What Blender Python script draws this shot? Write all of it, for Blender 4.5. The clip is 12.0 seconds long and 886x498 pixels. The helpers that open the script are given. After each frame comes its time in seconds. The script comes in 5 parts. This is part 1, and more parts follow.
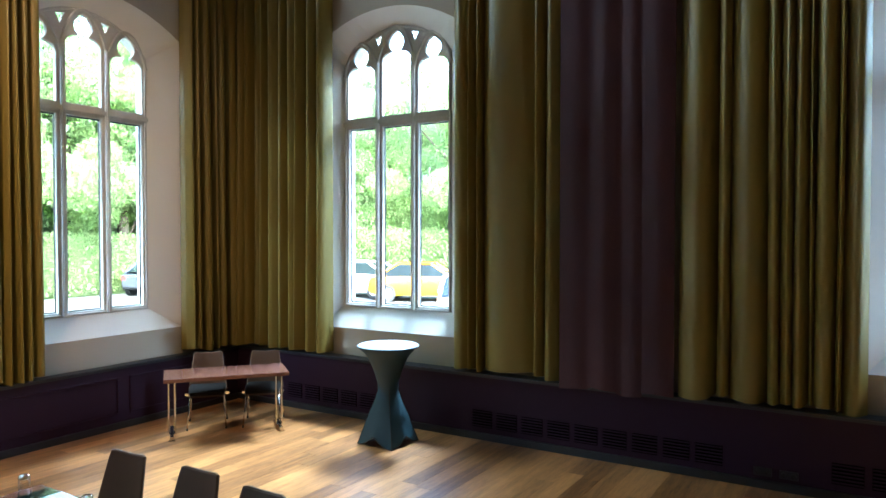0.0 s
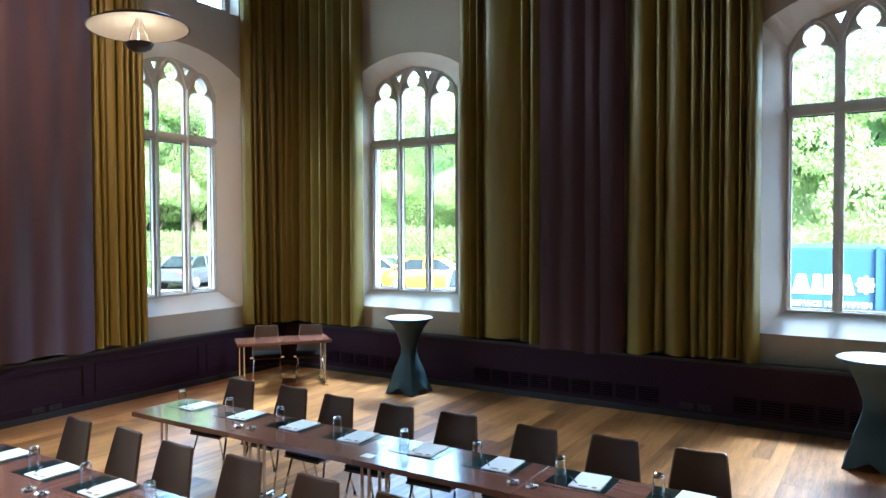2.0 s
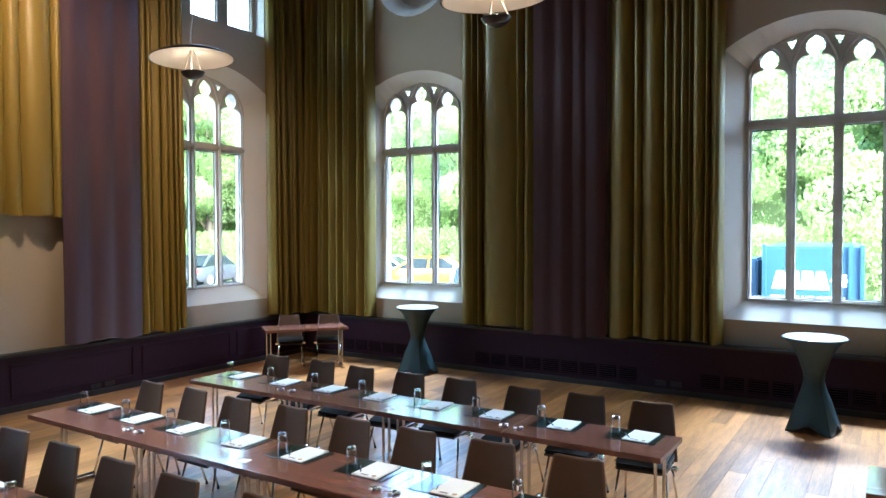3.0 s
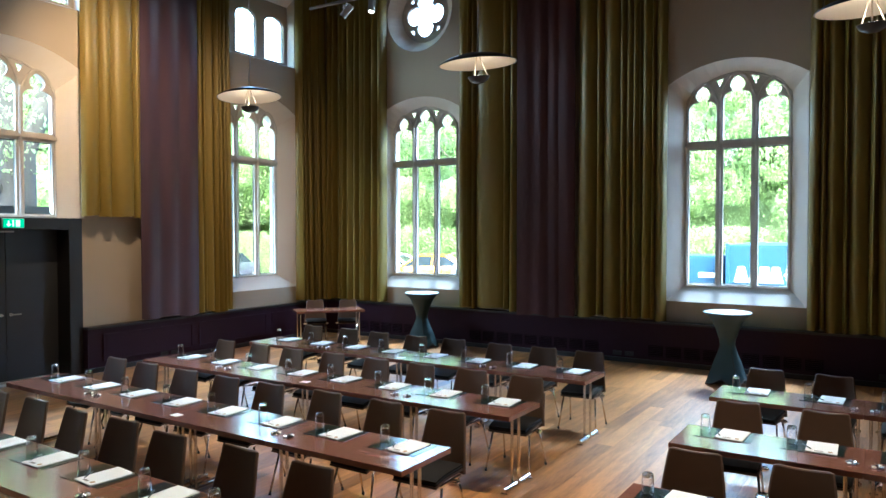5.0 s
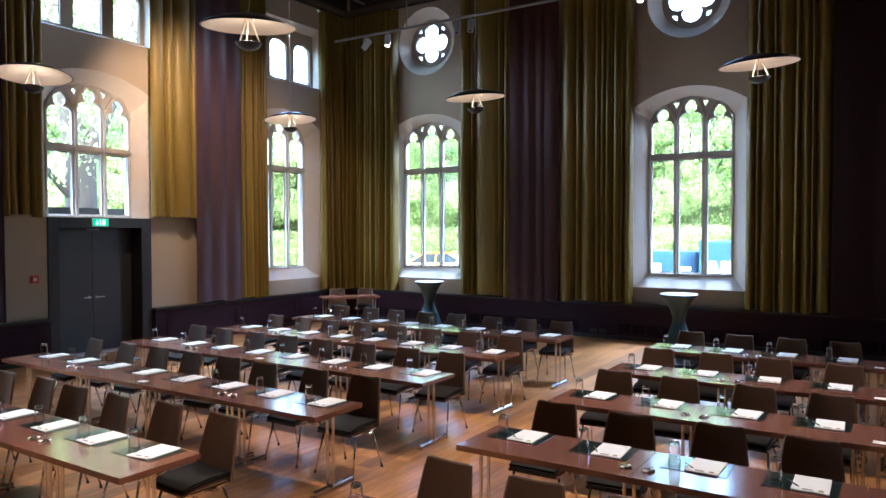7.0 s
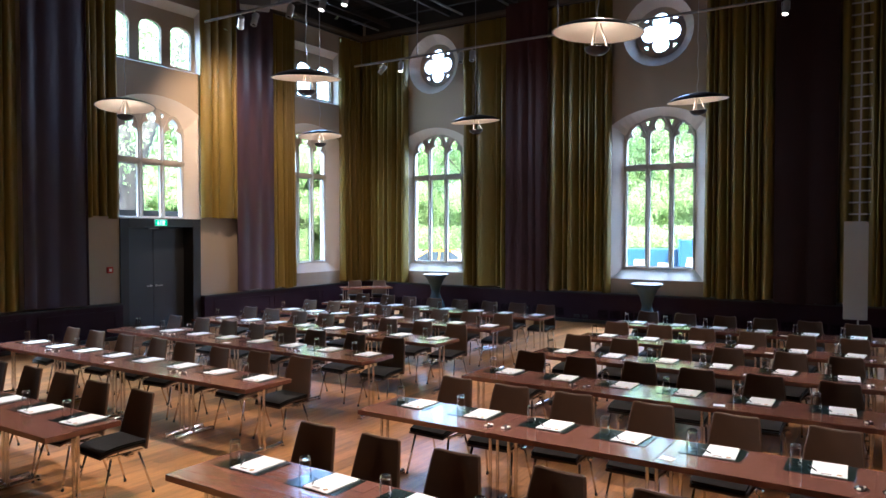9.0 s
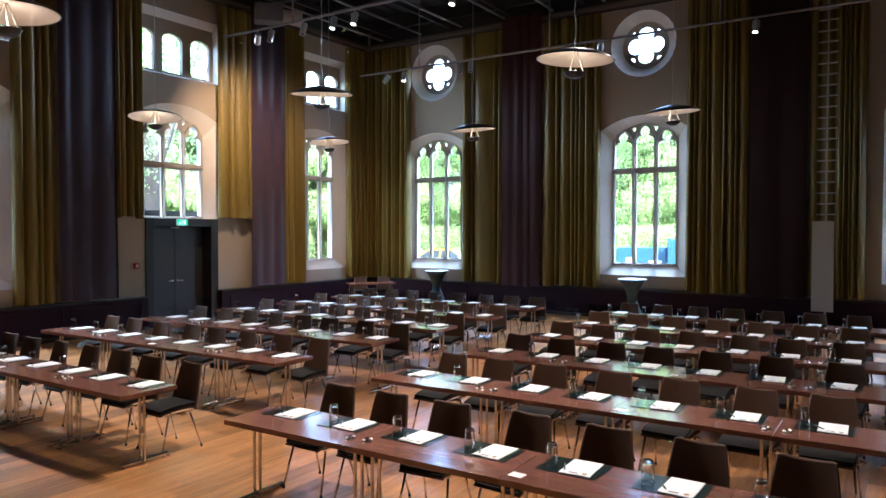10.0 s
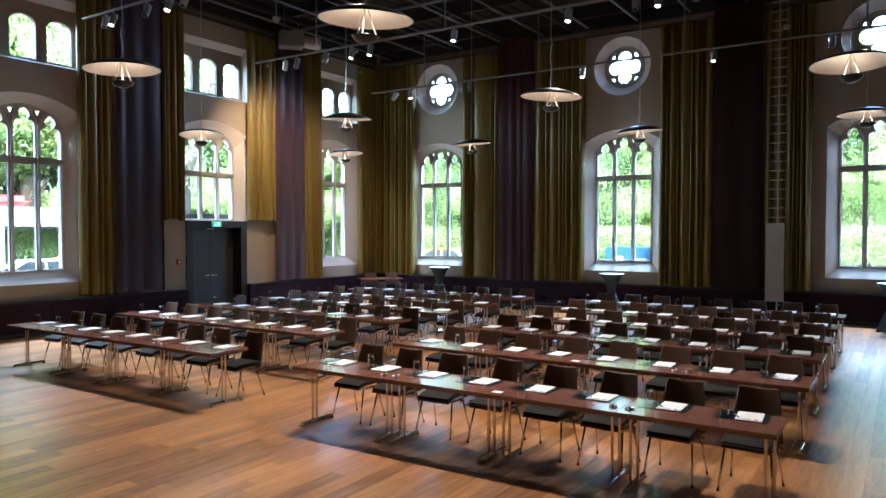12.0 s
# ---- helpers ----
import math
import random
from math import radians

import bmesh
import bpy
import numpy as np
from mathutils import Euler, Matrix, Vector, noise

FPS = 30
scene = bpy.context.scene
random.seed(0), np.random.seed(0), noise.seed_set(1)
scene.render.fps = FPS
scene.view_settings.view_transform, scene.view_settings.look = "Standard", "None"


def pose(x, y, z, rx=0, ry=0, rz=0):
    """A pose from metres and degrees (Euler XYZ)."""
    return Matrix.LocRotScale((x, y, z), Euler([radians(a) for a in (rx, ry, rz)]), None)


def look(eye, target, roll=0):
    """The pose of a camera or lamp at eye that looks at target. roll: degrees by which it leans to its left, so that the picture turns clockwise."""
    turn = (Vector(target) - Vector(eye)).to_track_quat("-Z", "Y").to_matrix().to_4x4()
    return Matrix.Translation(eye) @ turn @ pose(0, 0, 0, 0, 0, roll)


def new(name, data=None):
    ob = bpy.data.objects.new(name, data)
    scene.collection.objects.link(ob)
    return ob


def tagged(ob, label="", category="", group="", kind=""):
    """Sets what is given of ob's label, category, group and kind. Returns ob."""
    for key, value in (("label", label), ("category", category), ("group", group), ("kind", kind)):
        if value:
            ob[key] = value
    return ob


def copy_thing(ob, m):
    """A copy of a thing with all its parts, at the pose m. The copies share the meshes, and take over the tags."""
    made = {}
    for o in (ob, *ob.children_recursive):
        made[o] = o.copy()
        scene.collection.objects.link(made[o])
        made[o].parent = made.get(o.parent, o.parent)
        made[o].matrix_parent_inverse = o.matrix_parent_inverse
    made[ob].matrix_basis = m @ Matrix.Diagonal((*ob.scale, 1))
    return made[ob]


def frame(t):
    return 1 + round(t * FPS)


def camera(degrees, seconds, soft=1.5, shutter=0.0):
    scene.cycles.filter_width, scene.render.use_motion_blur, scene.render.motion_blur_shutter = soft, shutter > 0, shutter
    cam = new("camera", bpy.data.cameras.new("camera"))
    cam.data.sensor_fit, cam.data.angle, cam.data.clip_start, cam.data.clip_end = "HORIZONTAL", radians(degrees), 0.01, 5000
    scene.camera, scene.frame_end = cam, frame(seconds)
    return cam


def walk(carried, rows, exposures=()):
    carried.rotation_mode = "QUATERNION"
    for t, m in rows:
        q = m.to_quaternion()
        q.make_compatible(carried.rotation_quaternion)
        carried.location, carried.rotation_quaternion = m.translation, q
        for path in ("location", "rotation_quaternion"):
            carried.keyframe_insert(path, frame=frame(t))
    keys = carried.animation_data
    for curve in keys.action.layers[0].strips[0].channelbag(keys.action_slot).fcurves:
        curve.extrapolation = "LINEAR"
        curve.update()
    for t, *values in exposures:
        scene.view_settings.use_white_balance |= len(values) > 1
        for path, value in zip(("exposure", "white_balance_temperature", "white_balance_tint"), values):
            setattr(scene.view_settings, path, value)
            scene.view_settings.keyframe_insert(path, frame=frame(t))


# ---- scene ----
cam = camera(63.6, 12.0)
METRES, EYE, TILT, LEAN, TURN = 15.1, 2.38, 0.0, 0.0, 31.5
ROWS = [
    (0.0, 0.0, 0.0, 0.0, 0.0, -1.32, -0.03),
    (0.5, -0.0004, -0.0355, 0.0012, 0.03, -1.44, -0.03),
    (1.0, -0.0004, -0.0758, 0.0021, 0.19, -1.56, 0.05),
    (1.5, -0.0011, -0.1161, 0.0017, 0.33, -1.56, 0.13),
    (2.0, -0.0014, -0.1606, 0.0018, 0.52, -1.6, 0.16),
    (2.5, -0.0021, -0.2037, 0.0011, 0.66, -1.57, 0.17),
    (3.0, -0.0022, -0.2487, 0.0004, 0.78, -1.54, 0.16),
    (5.0, 0.0058, -0.4174, -0.002, 1.13, -1.44, 0.02),
    (5.5, 0.0073, -0.4584, -0.0026, 1.16, -1.44, 0.04),
    (6.0, 0.0085, -0.5021, -0.0037, 1.21, -1.44, 0.07),
    (6.5, 0.0082, -0.5431, -0.0048, 1.27, -1.42, 0.08),
    (7.0, 0.0062, -0.5862, -0.0055, 1.31, -1.42, 0.07),
    (9.0, 0.0038, -0.7546, -0.0046, 1.41, -1.52, -0.03),
    (9.5, 0.0054, -0.7957, -0.0052, 1.44, -1.54, -0.04),
    (10.0, 0.0071, -0.8393, -0.0056, 1.49, -1.54, -0.04),
    (10.5, 0.0081, -0.8803, -0.0054, 1.52, -1.55, -0.03),
    (11.0, 0.0085, -0.923, -0.005, 1.53, -1.54, -0.02),
    (11.5, 0.0085, -0.9615, -0.005, 1.53, -1.53, -0.03),
    (12.0, 0.0079, -0.9994, -0.0049, 1.54, -1.51, -0.03),
]
walk(cam, [(t, pose(0, 0, EYE, TILT, LEAN, TURN) @ pose(METRES * x, METRES * y, METRES * z, 90 + pitch, roll, yaw)) for t, x, y, z, yaw, pitch, roll in ROWS],
     exposures=[(0.0, 5.71, 5090, -5), (3.0, 5.66, 5160, -1), (5.0, 5.58, 5130, -3), (7.0, 5.61, 5160, 8), (9.5, 5.57, 5080, 7), (12.0, 5.57, 5030, 3)])

# ---- daylight ----
SKY_LIGHT, SUN_LIGHT, PENDANT_WATTS, WASH_WATTS = 0.132, 0.58, 0.09, 10.5
WARM = (1.0, 0.78, 0.58)
world = bpy.data.worlds.new("sky")
scene.world = world
world.use_nodes = True
wn = world.node_tree
sky = wn.nodes.new("ShaderNodeTexSky")
sky.sky_type = 'NISHITA'
sky.sun_disc = False
sky.sun_elevation, sky.sun_rotation = radians(44), radians(127)
sky.air_density, sky.dust_density = 1.0, 4.0
wn.links.new(sky.outputs[0], wn.nodes["Background"].inputs[0])
wn.nodes["Background"].inputs[1].default_value = SKY_LIGHT
sun_data = bpy.data.lights.new("sun", 'SUN')
sun_data.energy, sun_data.angle, sun_data.color = SUN_LIGHT, radians(12), (1.0, 0.96, 0.9)
sun = new("sun", sun_data)
sun.matrix_basis = look((0, 0, 24), (-20, 15, 0))


def sky_panel(eye, target, watts):
    """Unseen lamp added above a tall window, standing in for sky's light falling in."""
    ld = bpy.data.lights.new("window_skylight", 'AREA')
    ld.spread = radians(112)
    ld.shape, ld.size, ld.size_y, ld.energy, ld.color = 'RECTANGLE', 2.6, 1.1, watts, (0.84, 0.93, 1.0)
    new("window_skylight", ld).matrix_basis = look(eye, target)


for c in (-5.38, 1.01, 7.38):
    sky_panel((c, 11.4, 7.4), (c, 3.0, 0.0), 38.0 if c < 7 else 24.0)
for c in (5.1, 0.23, -4.68):
    sky_panel((-12.0, c, 7.3), (-4.0, c, 0.0), 34.0 if c < -4 else 24.0 if c < 4 else 13.0)


# ---- materials ----
def material(name, colour, rough=0.6, metal=0.0, vary=0.15, scale=4.0, fine=60.0, bump=0.1, spec=0.5, stretch=(1, 1, 1), sheen=0.0, second=None, island=0.0, single=0.0, contrast=1.0):
    """Principled surface: base colour varied by a coarse and a fine noise, the fine one as relief too."""
    m = bpy.data.materials.new(name)
    m.use_nodes = True
    nt = m.node_tree
    p = nt.nodes["Principled BSDF"]
    tc = nt.nodes.new("ShaderNodeTexCoord")
    mp = nt.nodes.new("ShaderNodeMapping")
    mp.inputs["Scale"].default_value = stretch
    nt.links.new(tc.outputs["Object"], mp.inputs[0])
    co = mp.outputs[0]
    rnd = None
    if island or single:
        rnd = nt.nodes.new("ShaderNodeNewGeometry").outputs["Random Per Island"] if island else nt.nodes.new("ShaderNodeObjectInfo").outputs["Random"]
        add = nt.nodes.new("ShaderNodeVectorMath")
        add.operation = 'ADD'
        mul = nt.nodes.new("ShaderNodeMath")
        mul.operation = 'MULTIPLY'
        mul.inputs[1].default_value = 37.0
        nt.links.new(rnd, mul.inputs[0])
        nt.links.new(co, add.inputs[0])
        nt.links.new(mul.outputs[0], add.inputs[1])
        co = add.outputs[0]
    a, b = nt.nodes.new("ShaderNodeTexNoise"), nt.nodes.new("ShaderNodeTexNoise")
    a.inputs["Scale"].default_value, a.inputs["Detail"].default_value = scale, 4
    b.inputs["Scale"].default_value, b.inputs["Detail"].default_value = fine, 6
    nt.links.new(co, a.inputs["Vector"])
    nt.links.new(co, b.inputs["Vector"])
    mix = nt.nodes.new("ShaderNodeMix")
    mix.data_type = 'RGBA'
    dark = [c * (1 - vary) for c in colour]
    light = list(second) if second else [min(1, c * (1 + vary)) for c in colour]
    mix.inputs["A"].default_value, mix.inputs["B"].default_value = (*dark, 1), (*light, 1)
    both = nt.nodes.new("ShaderNodeMath")
    both.operation = 'MULTIPLY_ADD'
    both.inputs[1].default_value = 0.65
    sub = nt.nodes.new("ShaderNodeMath")
    sub.operation = 'MULTIPLY_ADD'
    sub.inputs[1].default_value, sub.inputs[2].default_value = 0.5, -0.07
    nt.links.new(b.outputs["Fac"], sub.inputs[0])
    nt.links.new(a.outputs["Fac"], both.inputs[0])
    nt.links.new(sub.outputs[0], both.inputs[2])
    fac = both.outputs[0]
    if contrast != 1.0:
        steep = nt.nodes.new("ShaderNodeMath")
        steep.operation = 'MULTIPLY_ADD'
        steep.inputs[1].default_value, steep.inputs[2].default_value = contrast, 0.5 - 0.5 * contrast
        nt.links.new(fac, steep.inputs[0])
        fac = steep.outputs[0]
    if rnd:
        ad = nt.nodes.new("ShaderNodeMath")
        ad.operation = 'MULTIPLY_ADD'
        ad.inputs[1].default_value = (island or single)
        sh = nt.nodes.new("ShaderNodeMath")
        sh.operation = 'SUBTRACT'
        sh.inputs[1].default_value = (island or single) * 0.5
        nt.links.new(rnd, ad.inputs[0])
        nt.links.new(fac, ad.inputs[2])
        nt.links.new(ad.outputs[0], sh.inputs[0])
        fac = sh.outputs[0]
    nt.links.new(fac, mix.inputs["Factor"])
    nt.links.new(mix.outputs["Result"], p.inputs["Base Color"])
    p.inputs["Roughness"].default_value, p.inputs["Metallic"].default_value = rough, metal
    p.inputs["Specular IOR Level"].default_value = spec
    if sheen:
        p.inputs["Sheen Weight"].default_value, p.inputs["Sheen Roughness"].default_value = sheen, 0.4
        p.inputs["Sheen Tint"].default_value = (*[min(1, c * 2.5) for c in colour], 1)
    if bump:
        bp = nt.nodes.new("ShaderNodeBump")
        bp.inputs["Strength"].default_value, bp.inputs["Distance"].default_value = bump, 0.01
        nt.links.new(b.outputs["Fac"], bp.inputs["Height"])
        nt.links.new(bp.outputs[0], p.inputs["Normal"])
    return m


def glow(name, colour, strength):
    m = bpy.data.materials.new(name)
    m.use_nodes = True
    p = m.node_tree.nodes["Principled BSDF"]
    p.inputs["Base Color"].default_value = (*colour, 1)
    p.inputs["Emission Color"].default_value = (*colour, 1)
    p.inputs["Emission Strength"].default_value = strength
    return m


def thin_glass(name, clear, falloff):
    """Clear thin glass: see-through, with a mirror gloss that grows at a slant."""
    m = bpy.data.materials.new(name)
    m.use_nodes = True
    nt = m.node_tree
    nt.nodes.remove(nt.nodes["Principled BSDF"])
    see, gloss, slant, power, mix = (nt.nodes.new(k) for k in ("ShaderNodeBsdfTransparent", "ShaderNodeBsdfGlossy", "ShaderNodeLayerWeight", "ShaderNodeMath", "ShaderNodeMixShader"))
    see.inputs["Color"].default_value = (clear, clear, clear, 1)
    gloss.inputs["Roughness"].default_value = 0.02
    power.operation = 'POWER'
    power.inputs[1].default_value = falloff
    nt.links.new(slant.outputs["Facing"], power.inputs[0])
    nt.links.new(power.outputs[0], mix.inputs[0])
    nt.links.new(see.outputs[0], mix.inputs[1])
    nt.links.new(gloss.outputs[0], mix.inputs[2])
    nt.links.new(mix.outputs[0], nt.nodes["Material Output"].inputs[0])
    return m


PLASTER = material("cream_plaster", (0.375, 0.318, 0.247), 0.85, vary=0.06, scale=1.2, fine=90, bump=0.06)
# dark brown for the unseen walls, chosen to cut light bounced into the hall
DIMWALL = material("bounce_cutting_brown", (0.075, 0.055, 0.040), 0.8, vary=0.1, scale=1.5, fine=60, bump=0.05)
REVEAL = material("white_plaster", (0.64, 0.60, 0.535), 0.8, vary=0.05, scale=2, fine=80, bump=0.08)
STONE = material("grey_sandstone", (0.46, 0.435, 0.39), 0.85, vary=0.35, scale=5, fine=70, bump=0.4)
OLIVE = material("olive_velvet", (0.188, 0.136, 0.023), 0.46, vary=0.18, scale=3, fine=220, bump=0.05, sheen=0.12, spec=0.4, stretch=(1, 0.15, 1))
PURPLE = material("mauve_velvet", (0.056, 0.023, 0.024), 0.45, vary=0.35, scale=3, fine=220, bump=0.05, contrast=1.6, spec=0.14, stretch=(1, 0.15, 1))
DARKPURPLE = material("dark_mauve_velvet", (0.045, 0.032, 0.050), 0.55, vary=0.2, scale=3, fine=220, bump=0.05, sheen=0.05, spec=0.3, stretch=(1, 0.15, 1))
# reddish upright streaks put the satin sheen of the folds into the colour
BLUEPURPLE = material("mauve_grey_velvet", (0.044, 0.031, 0.058), 0.48, vary=0.25, scale=3, fine=220, bump=0.05, second=(0.078, 0.038, 0.050), contrast=2.0, stretch=(1, 0.15, 1))
# darker copy of the mauve velvet: one north panel's shade put into colour
SHADEDMAUVE = material("shaded_mauve_velvet", (0.026, 0.012, 0.012), 0.6, vary=0.2, scale=3, fine=220, bump=0.05, spec=0.15, stretch=(1, 0.15, 1))
AUBERGINE = material("aubergine_paint", (0.020, 0.0065, 0.0145), 0.55, vary=0.12, scale=3, fine=40, bump=0.02, spec=0.15)
BLACKWOOD = material("black_stained_wood", (0.012, 0.011, 0.011), 0.4, vary=0.2, scale=4, fine=60, bump=0.03)
DOORPAINT = material("charcoal_paint", (0.032, 0.036, 0.042), 0.45, vary=0.08, scale=3, fine=60, bump=0.02)
PLANK = dict(colour=(0.215, 0.084, 0.025), second=(0.52, 0.240, 0.074), rough=0.33, vary=0.3, scale=2.6, fine=14, contrast=2.0, bump=0.05, spec=0.65, stretch=(7, 0.6, 1))
OAK_JOINED = material("oak_boards", island=0.75, **PLANK)
OAK = material("oak_board", single=0.75, **PLANK)
SUBFLOOR = material("dark_subfloor", (0.03, 0.02, 0.015), 0.9)
WALNUT = material("walnut_veneer", (0.160, 0.061, 0.043), 0.14, spec=1.0, vary=0.35, scale=1.2, fine=14, bump=0.02, stretch=(0.5, 10, 1), single=0.3, second=(0.27, 0.117, 0.082))
WALNUT.node_tree.nodes["Principled BSDF"].inputs["IOR"].default_value = 1.65
CHROME = material("chrome", (0.70, 0.69, 0.68), 0.10, 1.0, vary=0.04, bump=0)
LEATHER = material("brown_leather", (0.088, 0.048, 0.027), 0.48, vary=0.2, scale=6, fine=160, bump=0.12, spec=0.18)
LEATHERSEAM = material("pale_brown_leather_edge", (0.125, 0.072, 0.042), 0.45, vary=0.15, scale=8, fine=120, bump=0.1, spec=0.4)
SEATPAD = material("black_upholstery", (0.014, 0.011, 0.009), 0.7, vary=0.2, scale=8, fine=200, bump=0.1, spec=0.12)
PAPER = material("white_paper", (0.85, 0.84, 0.83), 0.8, vary=0.02, bump=0)
MATDARK = material("black_writing_mat", (0.012, 0.022, 0.022), 0.15, vary=0.1, bump=0)
PRINT = material("grey_print", (0.25, 0.22, 0.2), 0.8, bump=0)
YELLOWPRINT = material("yellow_print", (0.40, 0.24, 0.10), 0.7, bump=0)
WRAPPER = material("beige_wrapper", (0.70, 0.64, 0.55), 0.4, vary=0.1, bump=0)
SLOTSHADE = material("black_slot_shade", (0.002, 0.002, 0.002), 0.9, spec=0.0, bump=0)
PENBLACK = material("black_plastic", (0.012, 0.012, 0.013), 0.35, bump=0)
TUMBLER = thin_glass("tumbler_glass", 0.98, 1.8)
GLASSBASE = thin_glass("thick_glass", 0.95, 0.55)
PANE = thin_glass("window_glass", 0.97, 5.0)
STRETCH = material("teal_stretch_fabric", (0.015, 0.045, 0.062), 0.6, vary=0.1, scale=5, fine=240, bump=0.04)
# pale blue base colour holds the sky's glare on the high tabletops
TABLEGLARE = material("sky_glare_tabletop", (0.48, 0.54, 0.56), 0.3, vary=0.03, bump=0)
STEEL = material("grey_steel", (0.26, 0.26, 0.265), 0.45, 0.3, vary=0.15, bump=0.02)
PALESTEEL = material("aluminium", (0.50, 0.50, 0.49), 0.4, 0.35, vary=0.1, bump=0.02)
CEILDARK = material("dark_ceiling_board", (0.042, 0.040, 0.038), 0.8, vary=0.2, scale=2, fine=30, bump=0.1)
CORNICE = material("brown_painted_moulding", (0.135, 0.105, 0.080), 0.7, vary=0.12, scale=3, fine=50, bump=0.05)
BEAM = material("black_painted_beam", (0.030, 0.028, 0.027), 0.6, vary=0.2, bump=0.03)
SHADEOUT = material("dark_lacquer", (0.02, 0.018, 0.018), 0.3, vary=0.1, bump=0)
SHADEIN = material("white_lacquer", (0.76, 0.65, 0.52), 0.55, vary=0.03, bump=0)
GREYPANEL = material("grey_panel", (0.40, 0.385, 0.36), 0.6, vary=0.04, bump=0.01)
RED = material("red_plastic", (0.45, 0.02, 0.015), 0.4, vary=0.05, bump=0)
WHITEPLASTIC = material("white_plastic", (0.75, 0.75, 0.74), 0.4, vary=0.03, bump=0)
SIGNGREEN = glow("sign_green", (0.02, 0.55, 0.25), 0.025)
SIGNWHITE = glow("sign_white", (0.8, 1.0, 0.9), 0.03)
BULB = glow("lamp_glow", (1.0, 0.78, 0.5), 0.4)
LENSGLOW = glow("spot_lens", (1.0, 0.85, 0.62), 0.4)
ASPHALT = material("asphalt", (0.055, 0.055, 0.055), 0.9, vary=0.2, scale=0.5, fine=20, bump=0.2)
LEAF = material("green_leaves", (0.118, 0.150, 0.060), 0.5, vary=0.25, scale=0.5, fine=5, bump=0, second=(0.175, 0.215, 0.095), island=0.5)
lt = LEAF.node_tree
thin, joint = lt.nodes.new("ShaderNodeBsdfTranslucent"), lt.nodes.new("ShaderNodeMixShader")
thin.inputs["Color"].default_value = (0.48, 0.60, 0.28, 1)
joint.inputs[0].default_value = 0.66
lt.links.new(lt.nodes["Principled BSDF"].outputs[0], joint.inputs[1])
lt.links.new(thin.outputs[0], joint.inputs[2])
lt.links.new(joint.outputs[0], lt.nodes["Material Output"].inputs[0])
BARK = material("bark", (0.10, 0.075, 0.055), 0.9, vary=0.3, scale=3, fine=20, bump=0.6)
RUBBER = material("rubber", (0.015, 0.015, 0.015), 0.8, bump=0.02)
CARGLASS = material("dark_car_glass", (0.01, 0.014, 0.016), 0.12, bump=0, spec=0.2)


# ---- mesh helpers ----
def box(bm, x0, x1, y0, y1, z0, z1, bevel=0.0, m=None):
    vs = [bm.verts.new(Vector(c) if m is None else m @ Vector(c)) for c in ((x0, y0, z0), (x1, y0, z0), (x1, y1, z0), (x0, y1, z0), (x0, y0, z1), (x1, y0, z1), (x1, y1, z1), (x0, y1, z1))]
    fs = [bm.faces.new([vs[i] for i in f]) for f in ((3, 2, 1, 0), (4, 5, 6, 7), (0, 1, 5, 4), (1, 2, 6, 5), (2, 3, 7, 6), (3, 0, 4, 7))]
    if bevel:
        es = list({e for f in fs for e in f.edges})
        bmesh.ops.bevel(bm, geom=es, offset=bevel, segments=2, affect='EDGES')
    return bm


def tube(bm, a, b, r, n=8, r2=None):
    a, b = Vector(a), Vector(b)
    q = (b - a).to_track_quat('Z', 'Y')
    r2 = r if r2 is None else r2
    rings = [[bm.verts.new(p + q @ Vector((math.cos(k * math.tau / n) * s, math.sin(k * math.tau / n) * s, 0))) for k in range(n)] for p, s in ((a, r), (b, r2))]
    for k in range(n):
        bm.faces.new((rings[0][k], rings[0][(k + 1) % n], rings[1][(k + 1) % n], rings[1][k])).smooth = True
    bm.faces.new(rings[0][::-1])
    bm.faces.new(rings[1])
    return bm


def sweep(bm, pts, r, n=6):
    """One smooth tube along a bent line."""
    pts, rings = [Vector(p) for p in pts], []
    for i, p in enumerate(pts):
        q = (pts[min(i + 1, len(pts) - 1)] - pts[max(i - 1, 0)]).to_track_quat('Z', 'Y')
        rings.append([bm.verts.new(p + q @ Vector((math.cos(k * math.tau / n) * r, math.sin(k * math.tau / n) * r, 0))) for k in range(n)])
    for a, b in zip(rings, rings[1:]):
        shift = min(range(n), key=lambda j: sum((a[k].co - b[(k + j) % n].co).length for k in range(n)))
        for k in range(n):
            bm.faces.new((a[k], a[(k + 1) % n], b[(k + 1 + shift) % n], b[(k + shift) % n])).smooth = True
    bm.faces.new(rings[0][::-1])
    bm.faces.new(rings[-1])
    return bm


def lathe(bm, profile, n=24, at=(0, 0, 0), closed=False):
    rings = []
    for r, z in profile:
        rings.append([bm.verts.new((at[0] + r * math.cos(k * math.tau / n), at[1] + r * math.sin(k * math.tau / n), at[2] + z)) for k in range(n)] if r > 1e-6 else [bm.verts.new((at[0], at[1], at[2] + z))])
    pairs = list(zip(rings, rings[1:])) + ([(rings[-1], rings[0])] if closed else [])
    for a, b in pairs:
        for k in range(n):
            if len(a) == 1 and len(b) == 1:
                continue
            if len(a) == 1:
                f = bm.faces.new((a[0], b[(k + 1) % n], b[k]))
            elif len(b) == 1:
                f = bm.faces.new((a[k], a[(k + 1) % n], b[0]))
            else:
                f = bm.faces.new((a[k], a[(k + 1) % n], b[(k + 1) % n], b[k]))
            f.smooth = True
    return bm


